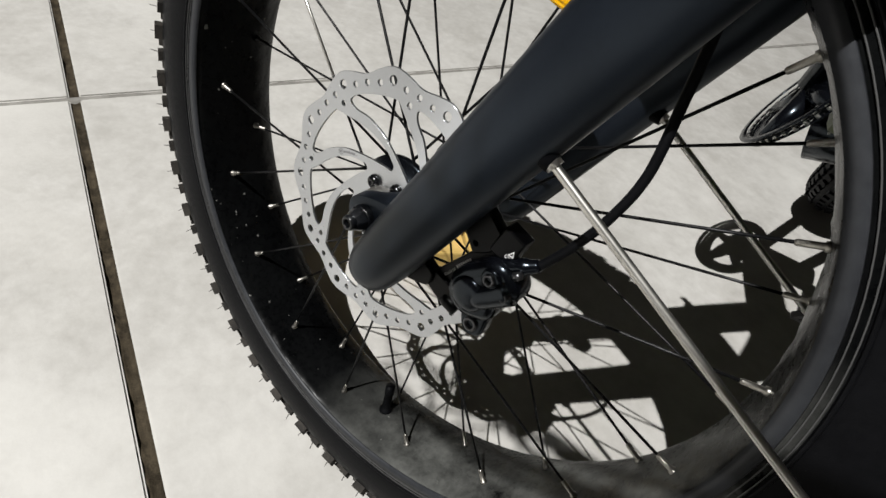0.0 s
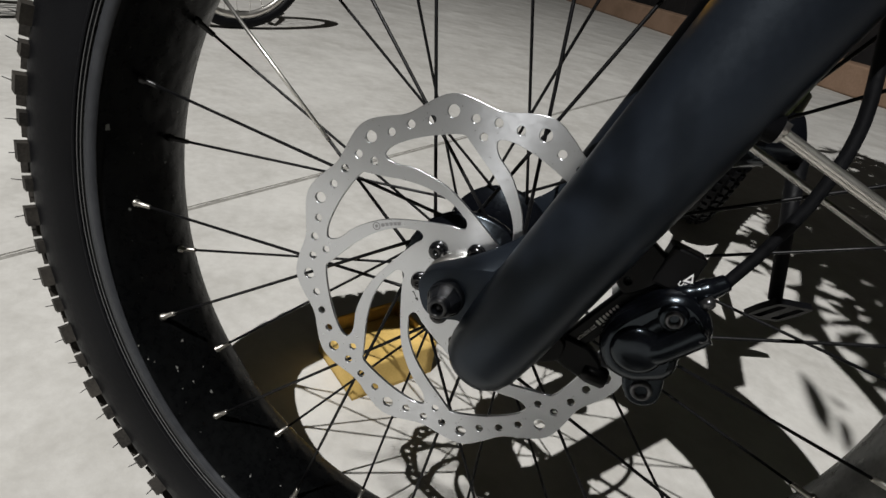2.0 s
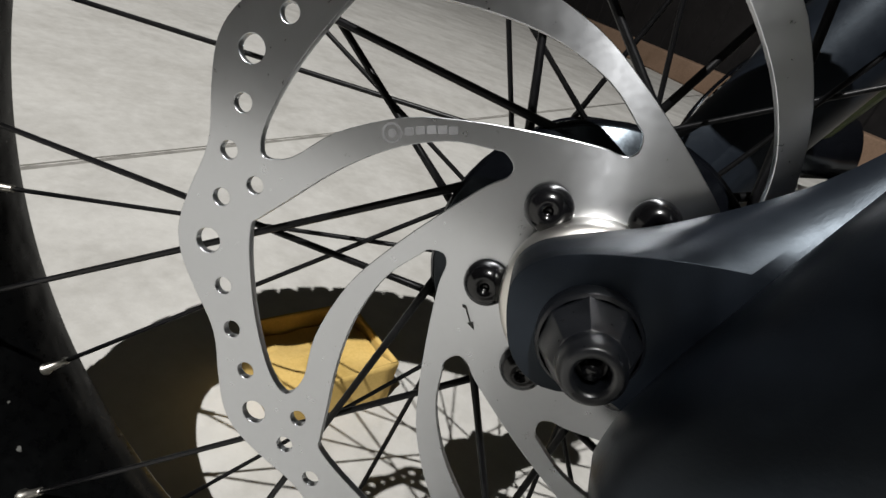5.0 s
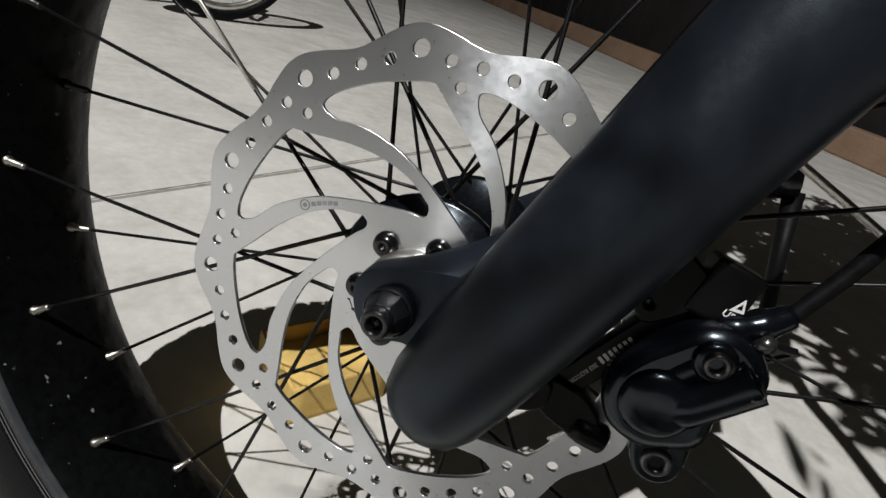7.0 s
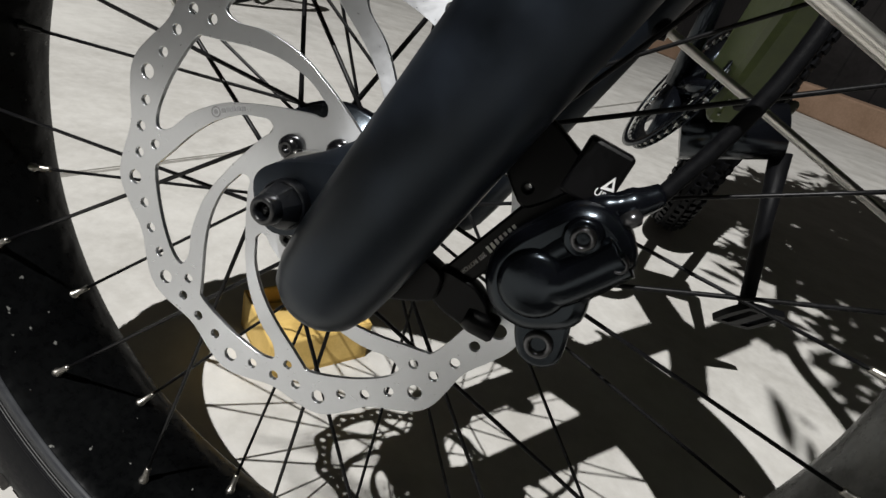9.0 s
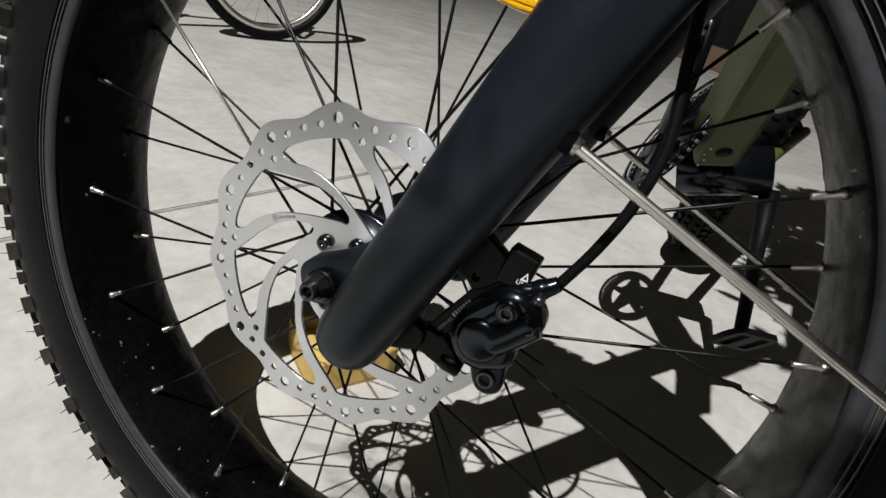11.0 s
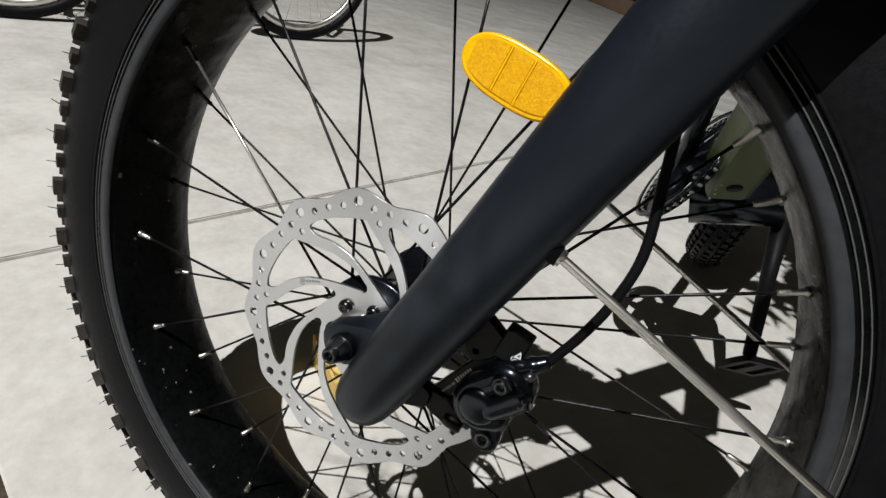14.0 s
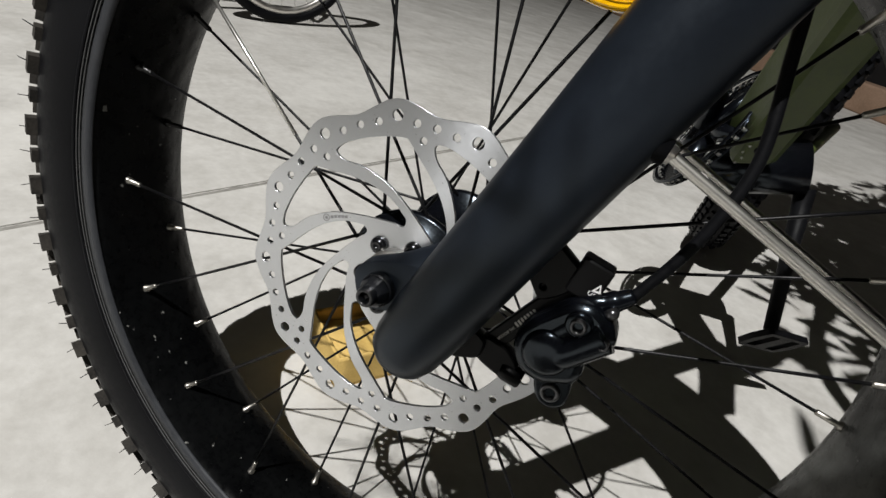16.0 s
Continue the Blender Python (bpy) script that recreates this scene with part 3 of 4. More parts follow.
# brake caliper on its mount
def build_caliper():
    body = [(0.0775, -0.0165), (0.0950, -0.0088), (0.1015, -0.0100), (0.1065, -0.0165), (0.1078, -0.0235), (0.1010, -0.0290), (0.0940, -0.0320), (0.0915, -0.0410), (0.0775, -0.0415), (0.0705, -0.0365), (0.0690, -0.0290), (0.0712, -0.0220)]
    cal = plate("brake_caliper", [rounded(body, 0.005)], 0.0105, GLOSS, bicycle, "glossy black hydraulic brake caliper with two bolts", -0.0085, 0.0042)
    bm = bmesh.new()
    lathe(bm, [(0.0, -0.0224), (0.0050, -0.0223), (0.0085, -0.0217), (0.0104, -0.0206), (0.0116, -0.0184), (0.0122, -0.0150), (0.0124, -0.008), (0.0, -0.008)], 40, closed=False)
    o = part("piston_bore", bm, GLOSS, cal)
    o.location = (0.0810, 0, -0.0288)
    # rounded fluid channel from the bore to the bleed screw
    bm = bmesh.new()
    tube(bm, curve_points([(0.0760, -0.0150, -0.0350), (0.0880, -0.0155, -0.0300), (0.0990, -0.0160, -0.0250), (0.1060, -0.0165, -0.0215), (0.1078, -0.0165, -0.0206)], 5), [0.0050 + 0.0026 * min(1.0, 0.2 * k) - (0.0022 if k > 17 else 0) for k in range(21)], 20)
    part("fluid_channel", bm, GLOSS, cal)
    # smooth shoulder from the bore up to the boss of the upper bolt
    bm = bmesh.new()
    tube(bm, curve_points([(0.0800, -0.0120, -0.0235), (0.0860, -0.0125, -0.0205), (0.0925, -0.0130, -0.0168), (0.0965, -0.0130, -0.0150)], 5), [0.0078 - 0.0001 * k for k in range(16)], 24)
    part("shoulder", bm, GLOSS, cal)
    bm = bmesh.new()
    lathe(bm, [(0.0, -0.0212), (0.0046, -0.0214), (0.0056, -0.0210), (0.0062, -0.0198), (0.0066, -0.0120), (0.0, -0.0120)], 32, closed=False)
    boss = part("bolt_boss", bm, GLOSS, cal)
    boss.location = (0.0965, 0, -0.0148)
    for x, z, y, r in ((0.0810, -0.0500, -0.0150, 0.0048), (0.0965, -0.0148, -0.0210, 0.0038), (0.1062, -0.0225, -0.0215, 0.0026)):
        bm = bmesh.new()
        lathe(bm, [(0.0, 0.0010), (r * 0.46, 0.0010), (r * 0.5, -0.0006), (r * 0.62, -0.0024), (r * 0.9, -0.0022), (r, -0.0012), (r * 1.05, 0.001), (r * 1.05, 0.008), (0.0, 0.008)], 24, closed=False)
        bo = part("caliper_bolt", bm, SATIN, cal, "hex socket bolt")
        bo.location = (x, y, z)
    ear = [(0.0760, -0.0385), (0.0915, -0.0385), (0.0880, -0.0510), (0.0855, -0.0565), (0.0800, -0.0575), (0.0755, -0.0545), (0.0745, -0.0480)]
    plate("lower_ear", [rounded(ear, 0.004)], 0.0050, GLOSS, cal, "", -0.0105, 0.0015)
    # adapter: a long diagonal bar, its foot on the fork tab and its upper arm
    bar = [(0.0420, -0.0335), (0.0465, -0.0375), (0.0555, -0.0330), (0.0945, -0.0060), (0.0965, 0.0020), (0.0920, 0.0045), (0.0845, -0.0022), (0.0510, -0.0262)]
    plate("adapter_bar", [rounded(bar, 0.0022)], 0.0032, MOUNT, cal, "black caliper adapter with grey print", -0.0045, 0.0008)
    foot = [(0.0400, -0.0300), (0.0500, -0.0265), (0.0600, -0.0330), (0.0640, -0.0410), (0.0615, -0.0470), (0.0560, -0.0465), (0.0480, -0.0400)]
    plate("adapter_foot", [rounded(foot, 0.003)], 0.0040, MOUNT, cal, "", -0.0065, 0.0012)
    bm = bmesh.new()
    tube(bm, [(0.0560, -0.0085, -0.0430), (0.0585, -0.0085, -0.0445), (0.0650, -0.0085, -0.0480), (0.0660, -0.0085, -0.0486)], [0.0042, 0.0050, 0.0050, 0.0040], 16)
    part("adapter_bolt", bm, MOUNT, cal)
    # block with a white mark, and the banjo for the hose
    block_m = Matrix.Translation((0.1005, -0.0060, 0.0022)) @ pose(0, 0, 0, 0, 34, 0)
    bm = bmesh.new()
    block(bm, block_m, 0.0150, 0.0120, 0.0185)
    part("pad_holder", bm, MOUNT, cal, smooth=False, bevel=0.0012)
    bm = bmesh.new()
    tube(bm, curve_points([(0.0985, -0.0100, -0.0085), (0.1060, -0.0100, -0.0080), (0.1130, -0.0085, -0.0070), (0.1185, -0.0070, -0.0055)], 4), [0.0046, 0.0050, 0.0052, 0.0052, 0.0046, 0.0046, 0.0050, 0.0050, 0.0044, 0.0042, 0.0040, 0.0038, 0.0036], 16)
    part("banjo", bm, GLOSS, cal)
    bm = bmesh.new()
    tube(bm, [(0.1090, -0.0140, -0.0095), (0.1100, -0.0150, -0.0115), (0.1105, -0.0150, -0.0130)], [0.0030, 0.0034, 0.0024], 12)
    part("bleed_nipple", bm, SATIN, cal)
    tri = [(0.1012, -0.0018), (0.1058, 0.0012), (0.1051, -0.0032)]
    inner = [(0.1029, -0.0015), (0.1050, -0.0001), (0.1046, -0.0021)]
    plate("white_mark", [tri, inner], 0.00008, WHITE, cal, "white triangular printed mark", -0.0122)
    lettering("UP", 0.0030, (0.0992, -0.0121, -0.0030), -38, WHITE, cal, "white_letters")
    # grey print that cannot be read: short bars along the adapter
    ax, az = math.cos(radians(36)), math.sin(radians(36))
    lettering("203 ROTOR ONLY", 0.0021, (0.0640, -0.0079, -0.0212), 216, GREYPRINT, cal, "printed_letters")
    for k in range(9, 16):
        c = Vector((0.0518 + 0.0019 * k * ax, 0, -0.0304 + 0.0019 * k * az))
        h, w = 0.0013, 0.00055
        q = [(c.x + i * w * ax - j * h * az, c.z + i * w * az + j * h * ax) for i, j in ((-1, -1), (1, -1), (1, 1), (-1, 1))]
        plate("print_bar", [q], 0.00008, GREYPRINT, cal, "", -0.0079)
    return cal


caliper = build_caliper()

# brake hose
bm = bmesh.new()
hose_line = [(0.118, -0.007, -0.006), (0.135, -0.006, 0.009), (0.152, -0.006, 0.028), (0.166, -0.004, 0.051), (0.175, 0.0, 0.084), (0.182, 0.002, 0.112), (0.190, 0.004, 0.150), (0.215, 0.0, 0.21)]
tube(bm, curve_points(hose_line, 8), 0.0026, 12)
part("brake_hose", bm, RUBBER, bicycle, "black hydraulic brake hose")

# mudguard stays on both legs
def build_stay(y_sign):
    y = -0.031 if y_sign < 0 else 0.127
    eye = Vector((0.132, y, 0.057))
    end = Vector((0.345, y + 0.010 * -y_sign - 0.0, -0.160))
    bm = bmesh.new()
    d = (end - eye).normalized()
    bend = [eye + Vector((-0.0110, 0.005, -0.0015)), eye + Vector((-0.0060, 0.002, 0.0010)), eye + Vector((-0.0010, 0, 0.0006)), eye + d * 0.006]
    line = [*curve_points(bend, 5), eye + d * 0.15, end]
    tube(bm, line, 0.0023, 16)
    stay = part("mudguard_stay", bm, CHROME, bicycle, "bright steel mudguard stay rod")
    bm = bmesh.new()
    foot = Vector((0.112, y, 0.070)) if y_sign < 0 else Vector((0.108, y, 0.066))
    tube(bm, [foot - Vector((0.008, 0, -0.005)), foot, eye + d * 0.001], [0.0055, 0.0055, 0.0050], 16)
    part("stay_boss", bm, RUBBER, stay)
    bm = bmesh.new()
    tube(bm, [eye - d * 0.004 , eye + d * 0.003], 0.0042, 6)
    part("stay_nut", bm, CHROME, stay)
    return stay


build_stay(-1)
build_stay(1)

def build_mudguard():
    sect = [(0.352, -0.050), (0.364, -0.046), (0.372, -0.034), (0.376, -0.016), (0.377, 0.0), (0.376, 0.016), (0.372, 0.034), (0.364, 0.046), (0.352, 0.050)]
    inner = [(r - 0.0016, h * 0.97) for r, h in reversed(sect)]
    bm = bmesh.new()
    loop = [(r, MID + h) for r, h in [*sect, *inner]]
    lathe(bm, loop, 60, arc=(-30, 50))
    bmesh.ops.holes_fill(bm, edges=bm.edges, sides=40)
    part("mudguard", bm, RUBBER, bicycle, "black plastic mudguard over the tyre")


build_mudguard()

# amber wheel reflector clipped to the spokes
def build_reflector():
    c = Vector((0.1040, 0.0, 0.1395))
    t = radians(-37)
    ax, az = math.cos(t), math.sin(t)

    def lens(su, sv, lo=-1.0, hi=1.0):
        out = []
        for k in range(64):
            a = 2 * math.pi * k / 64
            u, v = math.cos(a), math.sin(a)
            u = math.copysign(abs(u) ** 0.75, u)
            v = math.copysign(abs(v) ** 0.88, v)
            u = min(max(u, lo), hi) * su
            v *= sv
            p = (c.x + u * ax - v * az, c.z + u * az + v * ax)
            if not out or math.hypot(p[0] - out[-1][0], p[1] - out[-1][1]) > 2e-4:
                out.append(p)
        return out

    ob = plate("reflector", [lens(0.0315, 0.0145)], 0.0040, AMBER, bicycle, "lemon-amber plastic wheel reflector with prism bands", 0.024, 0.0014)
    for lo, hi in ((-0.90, -0.30), (-0.24, 0.18), (0.24, 0.88)):
        plate("prism_band", [lens(0.0300, 0.0124, lo, hi)], 0.0004, AMBER_DEEP, ob, "", 0.0198)
    bm = bmesh.new()
    for u in (-0.27, 0.21):
        h = 0.0128 * math.sqrt(1 - u * u)
        block(bm, Matrix.Translation((c.x + u * 0.030 * ax, 0.0197, c.z + u * 0.030 * az)) @ pose(0, 0, 0, 0, 37, 0), 0.0010, 0.0012, 2 * h)
    part("lens_ribs", bm, AMBER, ob, smooth=False)
    for v in (-1, 1):
        bm = bmesh.new()
        block(bm, Matrix.Translation((c.x - v * 0.010 * az, 0.030, c.z + v * 0.010 * ax)) @ pose(0, 0, 0, 0, 37, 0), 0.008, 0.006, 0.004)
        part("spoke_clip", bm, AMBER, ob, smooth=False, bevel=0.0008)
    return ob


build_reflector()


# ---- main frame behind the turned wheel: local axes are the world's, carried into the wheel frame ----
TO_LOCAL = WHEEL.inverted() @ Matrix.Translation((0, 0, -0.011))


def carry(ob):
    ob.matrix_local = TO_LOCAL
    return ob


def build_frame():
    bb = Vector((0.235, 0.600, 0.335))
    d = Vector((-0.0018, -0.70, 0.715)).normalized()
    side = Vector((0.90, 0.12, 0.32))
    side = (side - d * side.dot(d)).normalized()
    third = d.cross(side)
    turn = Matrix((side, third, d)).transposed().to_4x4()
    bm = bmesh.new()
    inward = third if third.y > 0 else -third
    low = Vector((0.189, 0.519, 0.345)) + side * 0.027 + inward * 0.033
    high = low + d * 0.56
    block(bm, Matrix.Translation((low + high) / 2) @ turn, 0.054, 0.066, (high - low).length)
    down = carry(part("down_tube", bm, GREEN, bicycle, "olive green box-section down tube with a drilled lower end", smooth=False, bevel=0.010))
    bm = bmesh.new()
    face = inward * -0.0332
    c = low + d * 0.041 + face - side * 0.002
    # black disc painted in for the shaded inside of the drain hole
    tube(bm, [c - face.normalized() * 0.002, c + face.normalized() * 0.0008], 0.0095, 20)
    part("drain_hole_dark_disc", bm, RUBBER, down)
    for k in range(4):
        bm = bmesh.new()
        c = low + d * (0.010 + 0.013 * k) + face - side * (0.022 - 0.003 * (k % 2))
        tube(bm, [c, c + face.normalized() * 0.0015], [0.0016, 0.0010], 8)
        part("paint_chip", bm, WHITE, down)
    bm = bmesh.new()
    tube(bm, [bb + Vector((-0.055, 0, -0.02)), bb + Vector((0.055, 0, 0.02))], 0.034, 24)
    carry(part("bottom_bracket", bm, GLOSS, bicycle, "black bottom bracket motor housing"))
    bm = bmesh.new()
    for s in (-0.06, 0.06):
        tube(bm, [bb + Vector((s * 0.6, 0.03, 0)), Vector((0.360 + s * 1.1, 1.15, 0.344))], 0.011, 12)
    carry(part("chain_stay", bm, GREEN, bicycle))
    # chainring, on the side away from the pedal seen
    axis = Vector((-0.93, -0.14, 0.41)).normalized()
    m = Matrix.Translation((0.158, 0.553, 0.371)) @ axis.to_track_quat("Y", "Z").to_matrix().to_4x4()
    teeth = []
    for k in range(42 * 4):
        a = 2 * math.pi * k / (42 * 4)
        teeth.append(((0.0800 + (0.003 if k % 4 in (1, 2) else -0.001)) * math.cos(a), (0.0800 + (0.003 if k % 4 in (1, 2) else -0.001)) * math.sin(a)))
    loops = [teeth, circle(0, 0, 0.063, 40)]
    ring = plate("chainring", loops, 0.0015, GLOSS, bicycle, "black chainring with chain")
    ring.matrix_local = TO_LOCAL @ m
    for k in range(42):
        a = 2 * math.pi * (k + 0.5) / 42
        bm = bmesh.new()
        tube(bm, [(0, -0.0045, 0), (0, 0.0045, 0)], 0.0024, 8)
        pin = part("chain_pin", bm, CHROME, ring)
        pin.location = (0.0815 * math.cos(a), 0, 0.0815 * math.sin(a))
    bm = bmesh.new()
    for y in (-0.0034, 0.0034):
        lathe(bm, [(0.0775, y - 0.0005), (0.0858, y - 0.0005), (0.0858, y + 0.0005), (0.0775, y + 0.0005)], 84)
    part("chain", bm, GLOSS, ring, "black drive chain")
    for k in range(5):
        bm = bmesh.new()
        a = radians(72 * k + 20)
        tube(bm, [(0, 0.002, 0), (0.072 * math.cos(a), 0.0, 0.072 * math.sin(a))], [0.016, 0.007], 10)
        part("spider_arm", bm, GLOSS, ring)
    guard = bmesh.new()
    lathe(guard, [(0.082, 0.007), (0.0905, 0.007), (0.0905, 0.0085), (0.082, 0.0085)], 64)
    part("chain_guard", guard, GLOSS, ring)
    # cranks and pedals
    up = bmesh.new()
    tube(up, [(0.145, 0.553, 0.375), (0.145, 0.535, 0.44), (0.142, 0.512, 0.515)], [0.013, 0.011, 0.010], 12)
    crank = carry(part("crank_arm", up, GLOSS, bicycle))
    for z in (0.510, 0.498):
        bm = bmesh.new()
        tube(bm, [(0.137, 0.505, z), (0.131, 0.495, z + 0.002)], [0.0055, 0.0045], 6)
        part("pedal_bolt", bm, CHROME, crank)
    lowc = bmesh.new()
    tube(lowc, [(0.300, 0.600, 0.330), (0.318, 0.572, 0.245), (0.338, 0.532, 0.150)], [0.013, 0.010, 0.009], 12)
    carry(part("crank_arm", lowc, RUBBER, bicycle))
    ped = plate("pedal", [rounded([(-0.045, -0.04), (0.045, -0.04), (0.05, 0.0), (0.045, 0.04), (-0.045, 0.04), (-0.05, 0.0)], 0.008), rounded([(-0.034, -0.03), (-0.012, -0.03), (-0.012, 0.03), (-0.034, 0.03)], 0.004), rounded([(0.012, -0.03), (0.034, -0.03), (0.034, 0.03), (0.012, 0.03)], 0.004)], 0.0060, RUBBER, bicycle, "black cage pedal with slots")
    ped.matrix_local = TO_LOCAL @ Matrix.Translation((0.345, 0.525, 0.140)) @ pose(0, 0, 0, 35, 8, 30) @ Matrix.Scale(0.72, 4)
    # rear wheel
    rear = Matrix.Translation((0.360, 1.150, 0.340)) @ pose(0, 0, 0, 0, 10, 0) @ pose(0, 0, 0, 0, 0, 77)
    bm = bmesh.new()
    prof = [(0.287 + 0.040 * math.cos(radians(-142 + 284 * k / 23)), 0.042 * math.sin(radians(-142 + 284 * k / 23))) for k in range(24)]
    lathe(bm, prof, 96)
    t2 = part("tyre", bm, RUBBER, bicycle, "wide black knobby rear tyre")
    t2.matrix_local = TO_LOCAL @ rear
    bm = bmesh.new()
    for deg, shift in ((-60, 0.0), (-38, 0.5), (-14, 0.0), (14, 0.5), (38, 0.0), (60, 0.5)):
        b = radians(deg)
        r, h = 0.287 + 0.041 * math.cos(b), 0.043 * math.sin(b)
        for k in range(84):
            block(bm, pose(0, 0, 0, 0, -360 * (k + shift) / 84, 0) @ Matrix.Translation((r, h, 0)) @ pose(0, 0, 0, 0, 0, deg), 0.0075, 0.011, 0.013)
    tr2 = part("tread", bm, RUBBER, t2, smooth=False)
    tagged(tr2, kind="stuff")
    bm = bmesh.new()
    lathe(bm, [(0.239, -0.041), (0.2535, -0.042), (0.2535, 0.042), (0.239, 0.041), (0.2375, 0.0)], 96)
    r2 = part("rim", bm, RIM_PAINT, bicycle)
    r2.matrix_local = TO_LOCAL @ rear
    for k in range(36):
        a = radians(10 * k)
        s = 1 if k % 2 else -1
        o = radians(58 if (k // 2) % 2 else -58)
        bm = bmesh.new()
        tube(bm, [(0.239 * math.cos(a), 0.015 * s, 0.239 * math.sin(a)), (0.029 * math.cos(a + o), 0.036 * s, 0.029 * math.sin(a + o))], 0.001, 6)
        part("spoke", bm, SPOKE, r2)
    bm = bmesh.new()
    lathe(bm, [(0.0, -0.06), (0.02, -0.06), (0.034, -0.04), (0.075, -0.03), (0.075, 0.03), (0.034, 0.04), (0.02, 0.06), (0.0, 0.06)], 32, closed=False)
    h2 = part("hub", bm, GLOSS, bicycle)
    h2.matrix_local = TO_LOCAL @ rear
    # fork crown and head tube above the front wheel
    bm = bmesh.new()
    tube(bm, [along(0.450, 0, LEG_Y), along(0.460, 0.004, LEG_Y + 0.03), along(0.464, 0.004, MID), along(0.460, 0.004, 2 * MID - LEG_Y - 0.03), along(0.450, 0, 2 * MID - LEG_Y)], [0.024, 0.024, 0.026, 0.024, 0.024], 20)
    part("fork_crown", bm, MATTE, bicycle)
    bm = bmesh.new()
    tube(bm, [along(0.462, 0.004, MID), along(0.61, 0.004, MID)], 0.026, 24)
    part("head_tube", bm, GREEN, bicycle)
    bm = bmesh.new()
    tube(bm, [along(0.61, 0, MID), along(0.665, 0.0, MID), along(0.68, -0.05, MID)], [0.018, 0.020, 0.022], 20)
    part("stem", bm, MATTE, bicycle)
    bm = bmesh.new()
    tube(bm, curve_points([along(0.710, -0.10, MID - 0.34), along(0.700, -0.07, MID - 0.17), along(0.682, -0.05, MID - 0.06), along(0.682, -0.05, MID + 0.06), along(0.700, -0.07, MID + 0.17), along(0.710, -0.10, MID + 0.34)], 6), 0.0125, 14)
    bar = part("handlebar", bm, MATTE, bicycle)
    for y in (-0.27, 0.27):
        bm = bmesh.new()
        tube(bm, [along(0.707, -0.09, MID + y * 0.85), along(0.710, -0.10, MID + y * 1.27)], 0.0165, 14)
        part("grip", bm, RUBBER, bar)


build_frame()

# ---- carton on the concrete behind the wheel ----
def build_carton():
    box = new("carton")
    ex, ey = Vector((0.575, 0.818, 0)), Vector((-0.818, 0.575, 0))
    length, depth, tall, th = 0.115, 0.0965, 0.050, 0.0022
    box.matrix_basis = GROW @ Matrix(((ex.x, ey.x, 0, -0.136), (ex.y, ey.y, 0, 0.206), (0, 0, 1, 0), (0, 0, 0, 1)))
    tagged(box, "small open cardboard carton with crumpled paper, on the concrete", "box")
    rnd = random.Random(8)

    def panel(name, m, sx, sz):
        """A slightly warped sheet of board standing on its lower edge."""
        bm = bmesh.new()
        n = 8
        grid = [[[bm.verts.new(m @ Vector((sx * i / n, y + 0.0012 * noise.noise((i * 0.6, k * 0.6, sx * 90)) * (k / n), sz * k / n))) for k in range(n + 1)] for i in range(n + 1)] for y in (0, th)]
        for g in grid:
            for i in range(n):
                for k in range(n):
                    bm.faces.new((g[i][k], g[i + 1][k], g[i + 1][k + 1], g[i][k + 1]))
        a, b = grid
        ring = [(i, 0) for i in range(n)] + [(n, k) for k in range(n)] + [(n - i, n) for i in range(n)] + [(0, n - k) for k in range(n)]
        for (i, k), (p, q) in zip(ring, [*ring[1:], ring[0]]):
            bm.faces.new((a[i][k], a[p][q], b[p][q], b[i][k]))
        part(name, bm, CARD, box)

    panel("side_panel", Matrix.Identity(4), length, tall)
    panel("side_panel", Matrix.Translation((0, depth - th, 0)), length, tall)
    panel("end_panel", Matrix.Translation((th, th, 0)) @ pose(0, 0, 0, 0, 0, 90), depth - 2 * th, tall)
    panel("end_panel", Matrix.Translation((length, th, 0)) @ pose(0, 0, 0, 0, 0, 90), depth - 2 * th, tall)
    bm = bmesh.new()
    block(bm, Matrix.Translation((length / 2, depth / 2, th / 2)), length - 2 * th, depth - 2 * th, th)
    part("bottom_panel", bm, CARD, box, smooth=False)
    # crumpled packing paper, flush with the near rim and sinking towards the far corner
    bm = bmesh.new()
    n = 26
    rows = []
    for i in range(n + 1):
        u = 0.003 + (length - 0.008) * i / n
        row = []
        for k in range(n + 1):
            v = 0.003 + (depth - 0.008) * k / n
            crease = abs(noise.noise((u * 20, v * 20, 2.0))) * 0.012 + abs(noise.noise((u * 55, v * 55, 6.0))) * 0.0025
            row.append(bm.verts.new((u, v, 0.0475 - crease - 0.016 * (k / n) ** 1.5)))
        rows.append(row)
    for i in range(n):
        for k in range(n):
            bm.faces.new((rows[i][k], rows[i + 1][k], rows[i + 1][k + 1], rows[i][k + 1]))
    part("packing_paper", bm, CARD, box, "crumpled yellowish packing paper")
    return box


build_carton()

